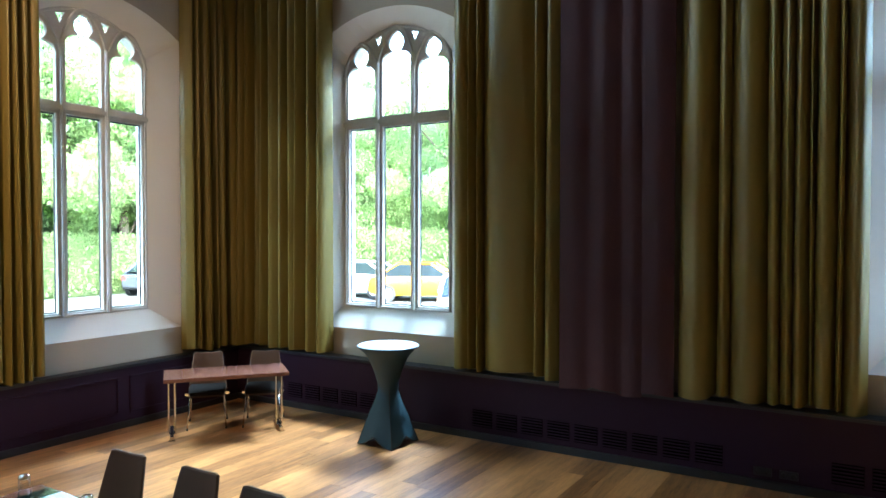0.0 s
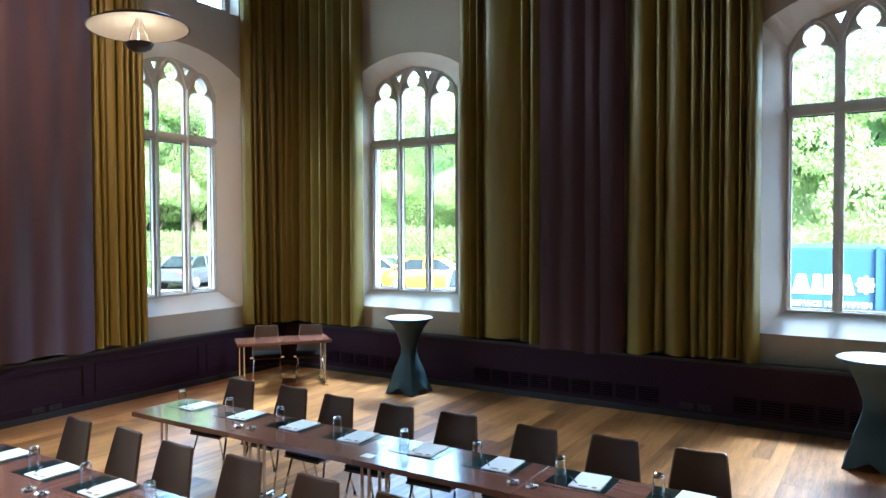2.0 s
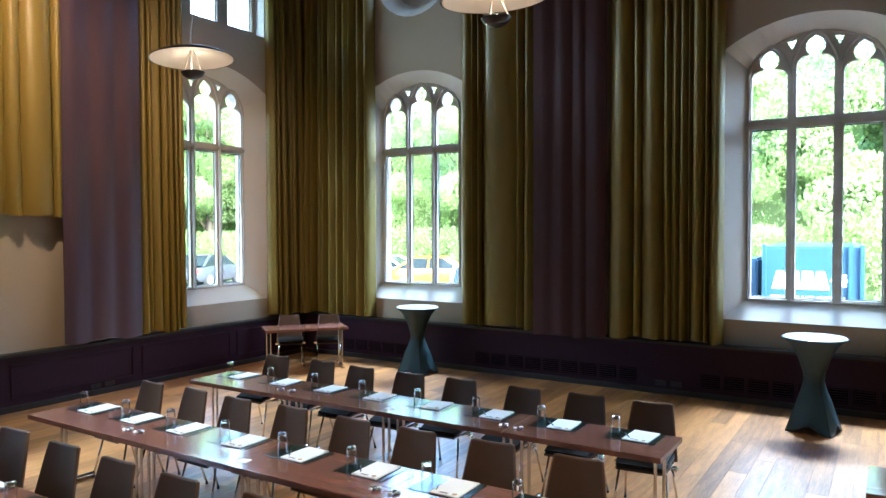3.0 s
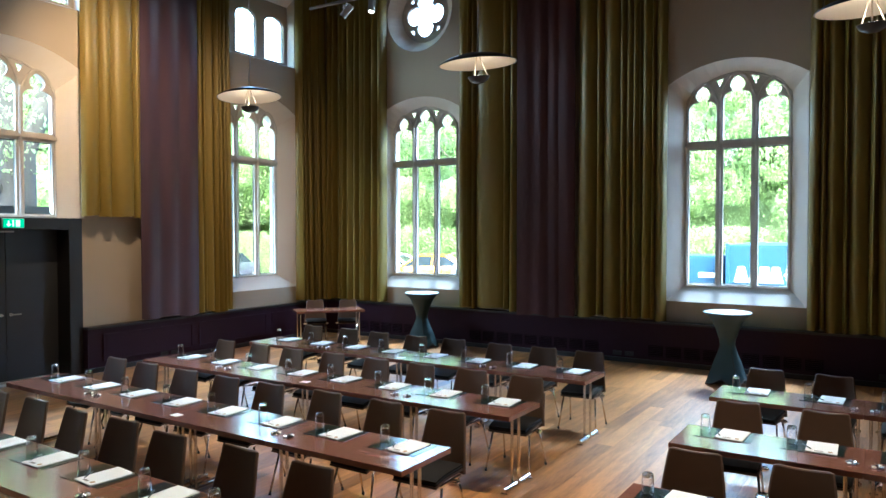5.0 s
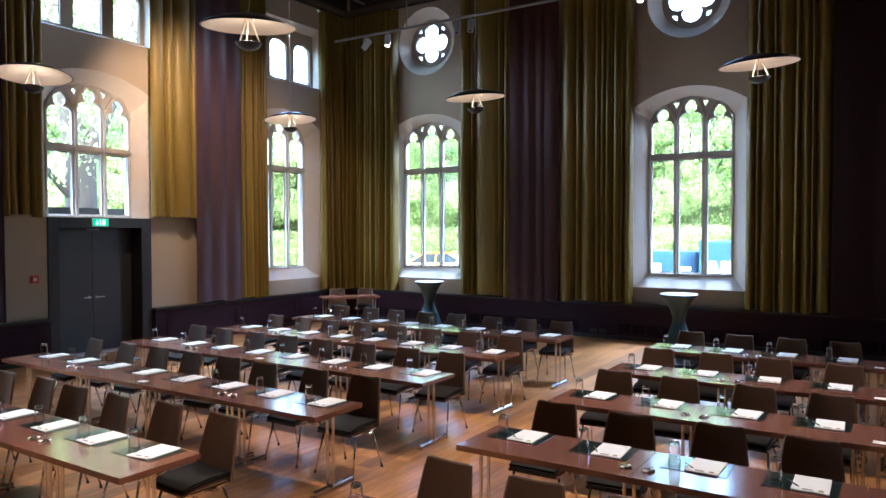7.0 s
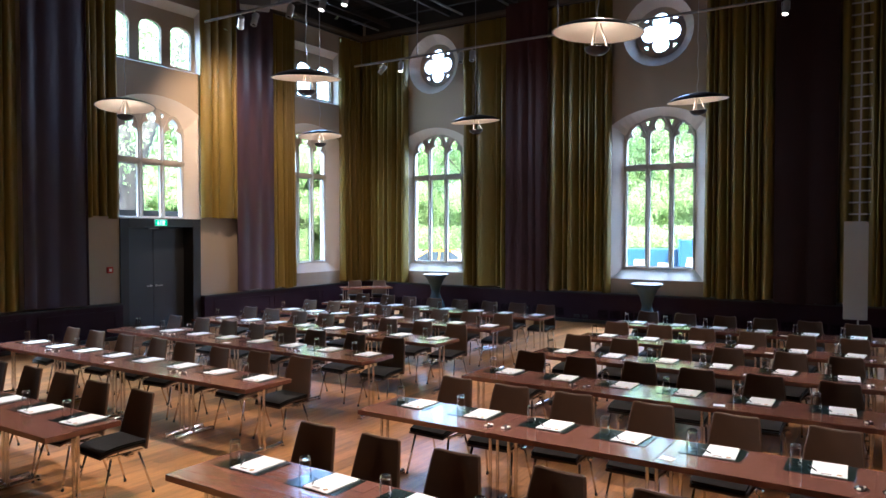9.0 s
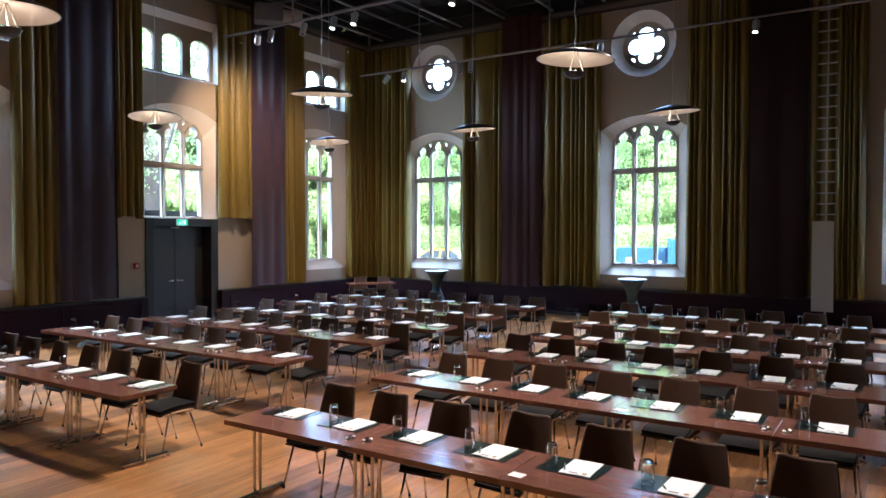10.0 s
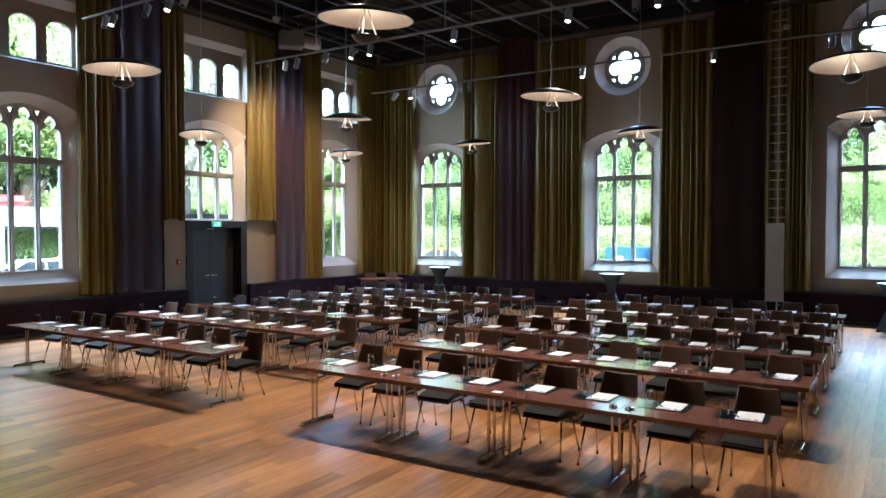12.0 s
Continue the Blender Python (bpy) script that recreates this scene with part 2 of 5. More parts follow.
def mesh_of(name, bm, mat):
    me = bpy.data.meshes.new(name)
    bmesh.ops.recalc_face_normals(bm, faces=bm.faces)
    for e in bm.edges:
        if len(e.link_faces) == 2 and e.calc_face_angle(0) > 0.75:
            e.smooth = False
    bm.to_mesh(me)
    bm.free()
    me.materials.append(mat)
    return me


def part(name, bm, mat, parent=None, label=""):
    ob = new(name, mesh_of(name, bm, mat))
    ob.parent = parent
    return tagged(ob, label)


def thing(name, label, category, m=None, group="", kind=""):
    ob = new(name)
    ob.empty_display_size = 0.1
    if m is not None:
        ob.matrix_basis = m
    return tagged(ob, label, category, group, kind)


def solo(name, bm, mat, label, category="", m=None, group="", kind=""):
    ob = new(name, mesh_of(name, bm, mat))
    if m is not None:
        ob.matrix_basis = m
    return tagged(ob, label, category, group, kind)


def plate(name, loops, depth, mat, m=None, z=0.0, bevel=0.0):
    """A flat sheet of the given depth with holes: the first loop is its outline, the rest are holes."""
    cu = bpy.data.curves.new(name, 'CURVE')
    cu.dimensions, cu.fill_mode, cu.extrude, cu.bevel_depth, cu.bevel_resolution = '2D', 'BOTH', depth / 2 - bevel, bevel, 1
    for loop in loops:
        sp = cu.splines.new('POLY')
        sp.points.add(len(loop) - 1)
        for pt, (u, v) in zip(sp.points, loop):
            pt.co = (u, v, 0, 1)
        sp.use_cyclic_u = True
    tmp = bpy.data.objects.new(name, cu)
    me = bpy.data.meshes.new_from_object(tmp)
    bpy.data.objects.remove(tmp)
    bpy.data.curves.remove(cu)
    me.transform(Matrix.Translation((0, 0, z)))
    me.materials.clear()
    me.materials.append(mat)
    ob = new(name, me)
    if m is not None:
        ob.matrix_basis = m
    return ob


# ---- room plan: walls in (along, up, inward) coordinates ----
NORTH = pose(0, 7.37, 0, 90, 0, 0)
WEST = pose(-7.98, 0, 0, 90, 0, 90)
X_EAST, Y_SOUTH, TOP = 10.2, -16.0, 8.05
N_CENTRES = (-5.38, 1.01, 7.38)
W_CENTRES = (5.1, 0.23, -4.68)
DEEP_N, DEEP_W = 0.28, 0.24


def arch(c, half, sill, spring, apex, n=14):
    """Outline of an opening with a segmental head, from the sill's left end round."""
    rise = apex - spring
    r = (half * half + rise * rise) / (2 * rise)
    a = math.asin(half / r)
    head = [(c + r * math.sin(a - 2 * a * k / n), apex - r + r * math.cos(a - 2 * a * k / n)) for k in range(n + 1)]
    return [(c - half, sill), (c + half, sill)] + head


def ring(c, cz, r, n=28):
    return [(c + r * math.cos(k * math.tau / n), cz + r * math.sin(k * math.tau / n)) for k in range(n)]


def loft(bm, a, za, b, zb):
    va, vb = [bm.verts.new((u, v, za)) for u, v in a], [bm.verts.new((u, v, zb)) for u, v in b]
    n = len(a)
    for k in range(n):
        bm.faces.new((va[k], va[(k + 1) % n], vb[(k + 1) % n], vb[k]))


def rect(u0, u1, v0, v1):
    return [(u0, v0), (u1, v0), (u1, v1), (u0, v1)]


def lancet(c, half, sill, spring, n=8):
    return [(c - half, sill), (c + half, sill)] + [(c + half * math.cos(math.pi * k / n), spring + half * 0.62 * math.sin(math.pi * k / n)) for k in range(n + 1)]


def cusped(c, half, sill, shoulder, eye_z, eye_r, n=6):
    """A light with rounded shoulders that opens into a round eye above."""
    neck = eye_r * 0.62
    pts = [(c - half, sill), (c + half, sill)]
    for k in range(n + 1):
        a = math.pi / 2 * k / n
        pts.append((c + neck + (half - neck) * math.cos(a), shoulder + (half - neck) * 0.85 * math.sin(a)))
    a0 = -math.asin(0.78)
    for k in range(13):
        a = a0 + (math.pi - 2 * a0) * k / 12
        lift = 1.0 + 0.22 * max(0.0, math.sin(a)) ** 6
        pts.append((c + eye_r * math.cos(a), eye_z + eye_r * lift * math.sin(a)))
    for k in range(n, -1, -1):
        a = math.pi / 2 * k / n
        pts.append((c - neck - (half - neck) * math.cos(a), shoulder + (half - neck) * 0.85 * math.sin(a)))
    return pts


def pane(loop, z, parent):
    ob = plate("pane", [loop], 0.006, PANE, z=z)
    ob.parent = parent
    ob.visible_shadow = False
    return ob


def traceried_window(name, c, wall, deep, sill=1.40):
    """Three lights under a segmental head, a transom and cusped tops."""
    win = tagged(new(name), "tall stone traceried window with three lights and clear panes", "window", kind="structure")
    win.matrix_basis = wall
    half, apex, spring = 0.86, 5.04, 4.62
    outer = arch(c, 0.96, sill - 0.09, spring + 0.05, apex + 0.09, 20)
    holes, panes = [], []
    for k in (-1, 0, 1):
        u = c + k * 0.565
        eye = 4.84 if k == 0 else 4.70
        holes.append(rect(u - 0.235, u + 0.235, sill + 0.02, 3.78))
        holes.append(cusped(u, 0.235, 3.90, eye - 0.235, eye, 0.13))
        panes += [rect(u - 0.245, u + 0.245, sill + 0.01, 3.79), rect(u - 0.245, u + 0.245, 3.89, eye + 0.17)]
    for k in (-1, 1):
        holes.append([(c + k * 0.205, 4.975), (c + k * 0.36, 4.945), (c + k * 0.285, 4.80)][::k])
    t = plate("tracery", [outer] + holes, 0.06, STONE, z=-deep + 0.01, bevel=0.012)
    t.parent = win
    bm = bmesh.new()
    for k in (-1, 1):
        box(bm, c + k * 0.2825 - 0.022, c + k * 0.2825 + 0.022, sill - 0.02, 4.62, -deep + 0.03, -deep + 0.085, 0.012)
    part("mullion", bm, STONE, win)
    bm = bmesh.new()
    box(bm, c - half, c + half, 3.80, 3.875, -deep + 0.03, -deep + 0.075, 0.015)
    part("transom", bm, STONE, win)
    bm = bmesh.new()
    for k in (-1, 0, 1):
        u = c + k * 0.565
        eye = 4.84 if k == 0 else 4.70
        pts = []
        for i in range(15):
            f = i / 14 * 2 - 1
            pts.append((u + f * 0.28, eye - 0.22 + 0.42 * (1 - abs(f) ** 2.2), -deep + 0.045))
        sweep(bm, pts, 0.022, 6)
    part("hood_moulding", bm, STONE, win)
    bm = bmesh.new()
    run = arch(c, 0.825, sill, spring, apex - 0.01, 20)
    sweep(bm, [(u, v, -deep + 0.042) for u, v in run + run[:1]], 0.016, 6)
    part("jamb_moulding", bm, STONE, win)
    for loop in panes:
        pane(loop, -deep - 0.03, win)
    bm = bmesh.new()
    for k in (-1, 0, 1):
        u = c + k * 0.565
        for s in (-1, 1):
            box(bm, u + s * 0.230 - 0.008, u + s * 0.230 + 0.008, sill + 0.02, 3.78, -deep - 0.045, -deep - 0.02)
        box(bm, u - 0.235, u + 0.235, sill + 0.02, sill + 0.045, -deep - 0.045, -deep - 0.02)
        box(bm, u - 0.235, u + 0.235, 3.755, 3.78, -deep - 0.045, -deep - 0.02)
    part("window_frame", bm, BLACKWOOD, win, "thin dark metal glazing frame")
    return win


def round_window(name, c, cz, wall, deep):
    win = tagged(new(name), "round stone quatrefoil window high in the wall", "window", kind="structure")
    win.matrix_basis = wall
    quatre = []
    r, off = 0.218, 0.268
    for k in range(4):
        a = k * math.pi / 2
        for i in range(9):
            b = a - radians(118) + radians(236) * i / 8
            quatre.append((c + off * math.cos(a) + r * math.cos(b), cz + off * math.sin(a) + r * math.sin(b)))
    holes = [quatre]
    for k in range(4):
        a = math.pi / 4 + k * math.pi / 2
        holes.append([(c + 0.395 * math.cos(a), cz + 0.395 * math.sin(a)), (c + 0.505 * math.cos(a - 0.22), cz + 0.505 * math.sin(a - 0.22)), (c + 0.52 * math.cos(a), cz + 0.52 * math.sin(a)), (c + 0.505 * math.cos(a + 0.22), cz + 0.505 * math.sin(a + 0.22))])
    t = plate("tracery", [ring(c, cz, 0.66, 40)] + holes, 0.10, STONE, z=-deep - 0.01, bevel=0.014)
    t.parent = win
    pane(ring(c, cz, 0.55, 24), -deep - 0.03, win)
    return win


def lancet_window(name, c, wall, deep):
    win = tagged(new(name), "three small arched lights in one recess under the ceiling", "window", kind="structure")
    win.matrix_basis = wall
    holes = [lancet(c + k * 0.80, 0.29, 6.05, 6.83) for k in (-1, 0, 1)]
    t = plate("window_frame", [rect(c - 1.22, c + 1.22, 5.9, 7.46)] + holes, 0.08, PLASTER, z=-deep, bevel=0.012)
    t.parent = win
    for k in (-1, 0, 1):
        l = lancet(c + k * 0.80, 0.30, 6.04, 6.83)
        inner = lancet(c + k * 0.80, 0.268, 6.075, 6.83)
        f = plate("sash", [l, inner], 0.03, BLACKWOOD, z=-deep - 0.02)
        f.parent = win
        pane(l, -deep - 0.03, win)
    return win


def wall_with_openings(name, wall, u0, u1, face, glass, deep, label):
    """Inner skin with the wide reveals, splayed linings, and the thick outer masonry with the narrow openings."""
    w = tagged(new(name), label, "wall", kind="structure")
    w.matrix_basis = wall
    a = plate("plaster_skin", [rect(u0, u1, -0.02, 9.2)] + face, 0.04, PLASTER, z=-0.02)
    a.parent = w
    b = plate("masonry", [rect(u0 - 0.5, u1 + 0.5, -0.3, 9.4)] + glass, 0.13, STONE, z=-deep - 0.04 - 0.066)
    b.parent = w
    for f, g in zip(face, glass):
        bm = bmesh.new()
        loft(bm, f, -0.001, g, -deep + 0.038)
        part("reveal", bm, REVEAL, w, "pale plastered window reveal")
    return w


def wide(c):
    return arch(c, 1.11, 1.12, 4.88, 5.23)


def narrow(c):
    return arch(c, 0.845, 1.385, 4.63, 5.05)


wall_with_openings("wall_north", NORTH, -8.0, X_EAST, [wide(c) for c in N_CENTRES] + [ring(c, 7.04, 0.84) for c in N_CENTRES],
                   [narrow(c) for c in N_CENTRES] + [ring(c, 7.04, 0.60) for c in N_CENTRES], DEEP_N, "cream plastered wall with tall traceried windows")
DOOR_U0, DOOR_U1, DOOR_TOP = -0.70, 1.36, 2.56


def over_door(c, half, spring, apex, n=14):
    return [(c - half, DOOR_TOP)] + [(c + half, DOOR_TOP)] + arch(c, half, 1.0, spring, apex, n)[2:]


w_face = [arch(c, 1.22, 1.12, 4.90, 5.27) for c in (W_CENTRES[0], W_CENTRES[2])] + [over_door(W_CENTRES[1], 1.19, 4.96, 5.30)]
w_glass = [narrow(c) for c in (W_CENTRES[0], W_CENTRES[2])] + [over_door(W_CENTRES[1], 0.845, 4.63, 5.05)]
w_face += [rect(c - 1.19, c + 1.19, 5.95, 7.46) for c in W_CENTRES]
w_glass += [rect(c - 1.17, c + 1.17, 6.02, 7.30) for c in W_CENTRES]
w_face.append(rect(DOOR_U0, DOOR_U1, 0.001, DOOR_TOP - 0.002))
w_glass.append(rect(DOOR_U0, DOOR_U1, 0.001, DOOR_TOP - 0.002))
wall_with_openings("wall_west", WEST, Y_SOUTH, 7.37, w_face, w_glass, DEEP_W, "cream plastered wall with tall windows and a double door")
for k, c in enumerate(N_CENTRES):
    traceried_window("window_%d" % (k + 1), c, NORTH, DEEP_N)
    round_window("window_%d" % (k + 4), c, 7.04, NORTH, DEEP_N)
for k, c in enumerate(W_CENTRES):
    traceried_window("window_%d" % (k + 7), c, WEST, DEEP_W, DOOR_TOP + 0.03 if k == 1 else 1.40)
    lancet_window("window_%d" % (k + 10), c, WEST, DEEP_W)
bm = bmesh.new()
box(bm, X_EAST, X_EAST + 0.4, Y_SOUTH - 0.4, 7.9, -0.3, 9.4)
solo("wall_east", bm, DIMWALL, "plain unseen wall, dark brown to cut bounced light", "wall", kind="structure")
bm = bmesh.new()
box(bm, -8.7, X_EAST, Y_SOUTH - 0.4, Y_SOUTH, -0.3, 9.4)
solo("wall_south", bm, DIMWALL, "plain unseen wall, dark brown to cut bounced light", "wall", kind="structure")
bm = bmesh.new()
box(bm, -9.4, X_EAST, Y_SOUTH, 7.6, -0.25, -0.022)
floor = solo("floor", bm, SUBFLOOR, "warm oiled oak board floor", "floor", kind="structure")

# ---- ceiling: dark boards, purlins, braces ----
bm = bmesh.new()
box(bm, -8.6, X_EAST + 0.4, Y_SOUTH - 0.4, 7.9, 8.95, 9.15)
for k in range(46):
    x = -8.0 + k * 0.4
    box(bm, x, x + 0.06, Y_SOUTH, 7.37, 8.90, 8.95)
solo("ceiling", bm, CEILDARK, "dark boarded ceiling high above the hall", "ceiling", kind="structure")
for k in range(10):
    y = 6.9 - k * 2.35
    bm = bmesh.new()
    box(bm, -7.98, X_EAST, y - 0.06, y + 0.06, 8.42, 8.46)
    box(bm, -7.98, X_EAST, y - 0.06, y + 0.06, 8.80, 8.84)
    box(bm, -7.98, X_EAST, y - 0.012, y + 0.012, 8.46, 8.80)
    solo("ceiling_beam", bm, BEAM, "black steel ceiling beam", "beam", group="ceiling beams", kind="structure")
for k in range(9):
    x = -6.9 + k * 2.1
    bm = bmesh.new()
    box(bm, x - 0.04, x + 0.04, Y_SOUTH, 7.37, 8.28, 8.40)
    solo("ceiling_joist", bm, BEAM, "black ceiling joist", "beam", group="ceiling joists", kind="structure")
for k in range(12):
    x = -7.2 + k * 1.45
    bm = bmesh.new()
    box(bm, x - 0.022, x + 0.022, Y_SOUTH, 7.2, 8.20, 8.245)
    solo("ceiling_rail", bm, STEEL, "grey steel rail under the ceiling", "rail", group="ceiling rails", kind="structure")
for y in (2.6, -2.1, -6.8):
    bm = bmesh.new()
    box(bm, -7.8, X_EAST, y - 0.03, y + 0.03, 8.14, 8.198)
    solo("ceiling_rail", bm, STEEL, "grey steel rail under the ceiling", "rail", group="ceiling rails", kind="structure")
bm = bmesh.new()
box(bm, -7.8, X_EAST, 7.33, 7.368, TOP + 0.102, 8.94)
solo("frieze_north", bm, BEAM, "black painted board above the cornice", "trim", kind="structure")
bm = bmesh.new()
box(bm, -7.978, -7.94, Y_SOUTH, 7.368, TOP + 0.102, 8.94)
solo("frieze_west", bm, BEAM, "black painted board above the cornice", "trim", kind="structure")
bm = bmesh.new()
box(bm, -7.98, X_EAST, 7.20, 7.368, TOP, TOP + 0.10, 0.02)
box(bm, -7.98, X_EAST, 7.26, 7.368, TOP - 0.08, TOP - 0.002, 0.02)
solo("cornice_north", bm, CORNICE, "brown painted cornice along the wall", "cornice", kind="structure")
bm = bmesh.new()
box(bm, -7.978, -7.81, Y_SOUTH, 7.19, TOP, TOP + 0.10, 0.02)
box(bm, -7.978, -7.87, Y_SOUTH, 7.19, TOP - 0.08, TOP - 0.002, 0.02)
solo("cornice_west", bm, CORNICE, "brown painted cornice along the wall", "cornice", kind="structure")


# ---- dado: heater casings with grilles, panels, ledge ----
def dado(name, wall, u0, u1, front, panels, label):
    d = tagged(new(name), label, "dado", kind="structure")
    d.matrix_basis = wall
    bm = bmesh.new()
    box(bm, u0, u1, 0.085, 0.725, 0.002, front)
    part("casing", bm, AUBERGINE, d)
    bm = bmesh.new()
    box(bm, u0, u1, 0.0, 0.083, 0.002, front + 0.012, 0.006)
    part("skirting", bm, BLACKWOOD, d, "black skirting board")
    bm = bmesh.new()
    box(bm, u0, u1, 0.727, 0.765, 0.002, front + 0.03, 0.008)
    part("ledge", bm, BLACKWOOD, d, "black window ledge board")
    for a, b in panels:
        bm = bmesh.new()
        for r in ((a, b, 0.60, 0.63), (a, b, 0.17, 0.20), (a, a + 0.03, 0.202, 0.598), (b - 0.03, b, 0.202, 0.598)):
            box(bm, r[0], r[1], r[2], r[3], front + 0.001, front + 0.016, 0.005)
        part("panel_moulding", bm, AUBERGINE, d)
    return d


dado("dado_north", NORTH, -7.98, X_EAST, 0.19, [], "aubergine painted wall casing with black ledge")
west_dado = dado("dado_west", WEST, 1.36, 7.15, 0.15, [(1.62, 3.42), (3.56, 5.28), (5.42, 6.95)], "aubergine panelled wall casing with black ledge")
dado("dado_southwest", WEST, Y_SOUTH, -0.73, 0.15, [(-2.5, -0.9), (-4.3, -2.7), (-6.1, -4.5)], "aubergine panelled wall casing with black ledge")


def grille(u):
    g = thing("heater_grille", "black slotted heater grille in the aubergine casing", "grille", NORTH @ pose(u, 0.245, 0.191), "heater grilles")
    bm = bmesh.new()
    # black sheet on the closed casing: shade between the slats as colour
    box(bm, -0.125, 0.125, -0.095, 0.095, 0.0, 0.003)
    part("backing", bm, SLOTSHADE, g)
    for k in range(6):
        bm = bmesh.new()
        v = -0.079 + k * 0.0316
        box(bm, -0.122, 0.122, v - 0.007, v + 0.007, 0.004, 0.010, 0.001)
        part("slat", bm, AUBERGINE, g)
    return g


first = grille(-3.87)
for u in [-6.75 + 0.31 * k for k in range(6)] + [-3.87 + 0.31 * k for k in range(1, 9)] + [-0.22 + 0.31 * k for k in range(9)] + [3.6 + 0.31 * k for k in range(9)]:
    copy_thing(first, NORTH @ pose(u, 0.245, 0.191))


def outlet(m):
    s = thing("wall_socket", "small black twin wall socket on the casing", "socket", m, "wall sockets")
    bm = bmesh.new()
    box(bm, -0.08, 0.08, -0.04, 0.04, 0.0, 0.012, 0.004)
    part("plate", bm, PENBLACK, s)
    for k in (-1, 1):
        bm = bmesh.new()
        lathe(bm, [(0, 0.013), (0.026, 0.013), (0.026, 0.018), (0.020, 0.018), (0.018, 0.014), (0, 0.0135)], 14, (k * 0.04, 0, 0))
        part("insert", bm, BLACKWOOD, s)


for u in (-0.91, -0.69, 3.2):
    outlet(NORTH @ pose(u, 0.16, 0.191))
for u in (3.02, 2.8):
    outlet(WEST @ pose(u, 0.14, 0.151))


# ---- double door under the west window ----
def double_door():
    fr = tagged(new("door_1"), "charcoal double door in a deep black frame, closed", "door", kind="structure")
    fr.matrix_basis = WEST
    bm = bmesh.new()
    a, b, t = DOOR_U0, DOOR_U1, DOOR_TOP
    box(bm, a, a + 0.20, 0.0, t - 0.004, -0.72, 0.03, 0.006)
    box(bm, b - 0.22, b, 0.0, t - 0.004, -0.72, 0.03, 0.006)
    box(bm, a + 0.202, b - 0.222, t - 0.19, t - 0.004, -0.72, 0.03, 0.006)
    part("door_frame", bm, BLACKWOOD, fr, "deep black door frame")
    mid = (a + 0.20 + b - 0.22) / 2
    for u0, u1, s in ((a + 0.205, mid - 0.003, 1), (mid + 0.003, b - 0.225, -1)):
        bm = bmesh.new()
        box(bm, u0, u1, 0.015, t - 0.195, -0.36, -0.31, 0.004)
        leaf = part("door_leaf", bm, DOORPAINT, fr)
        bm = bmesh.new()
        e = u1 - 0.07 if s == 1 else u0 + 0.07
        tube(bm, (e, 1.05, -0.31), (e, 1.05, -0.25), 0.011)
        tube(bm, (e + s * 0.01, 1.05, -0.255), (e - s * 0.13, 1.05, -0.255), 0.010)
        lathe(bm, [(0, 0), (0.026, 0), (0.026, 0.008), (0, 0.008)], 14, (e, 1.05, -0.31))
        part("door_handle", bm, PALESTEEL, leaf, "chrome lever handle")
    bm = bmesh.new()
    box(bm, a + 0.21, b - 0.23, 0.001, 0.014, -0.40, -0.29)
    part("threshold", bm, PALESTEEL, fr, "pale metal threshold")
    bm = bmesh.new()
    box(bm, mid - 0.12, mid + 0.12, t - 0.23, t - 0.205, -0.30, -0.26, 0.004)
    part("door_closer", bm, PALESTEEL, fr)


double_door()
bm = bmesh.new()
box(bm, -8.75, -8.71, DOOR_U0 - 0.3, DOOR_U1 + 0.3, 0.0, DOOR_TOP + 0.2)
solo("door_backing", bm, BLACKWOOD, "dark wall behind the double door", "wall", kind="structure")

# exit sign on the frame
sign = thing("exit_sign", "green illuminated emergency exit sign above the door", "sign", WEST @ pose(0.27, 2.47, 0.032))
bm = bmesh.new()
box(bm, -0.16, 0.16, -0.075, 0.075, 0.0, 0.03, 0.006)
part("housing", bm, WHITEPLASTIC, sign)
bm = bmesh.new()
box(bm, -0.15, 0.15, -0.065, 0.065, 0.031, 0.034)
part("face", bm, SIGNGREEN, sign)
bm = bmesh.new()
box(bm, -0.085, -0.065, -0.03, 0.04, 0.035, 0.037)
vs = [bm.verts.new(c) for c in ((-0.115, -0.012, 0.037), (-0.075, -0.055, 0.037), (-0.035, -0.012, 0.037))]
bm.faces.new(vs)
box(bm, 0.03, 0.09, -0.05, 0.05, 0.035, 0.037)
box(bm, -0.02, 0.0, -0.05, 0.05, 0.035, 0.037)
part("symbol", bm, SIGNWHITE, sign)

alarm = thing("fire_alarm", "small red fire alarm call point on the pale wall", "fire alarm", WEST @ pose(-0.94, 1.47, 0.001))
bm = bmesh.new()
box(bm, -0.065, 0.065, -0.065, 0.065, 0.0, 0.05, 0.008)
part("case", bm, RED, alarm)
bm = bmesh.new()
box(bm, -0.03, 0.03, -0.03, 0.03, 0.051, 0.054)
part("glass_plate", bm, WHITEPLASTIC, alarm)


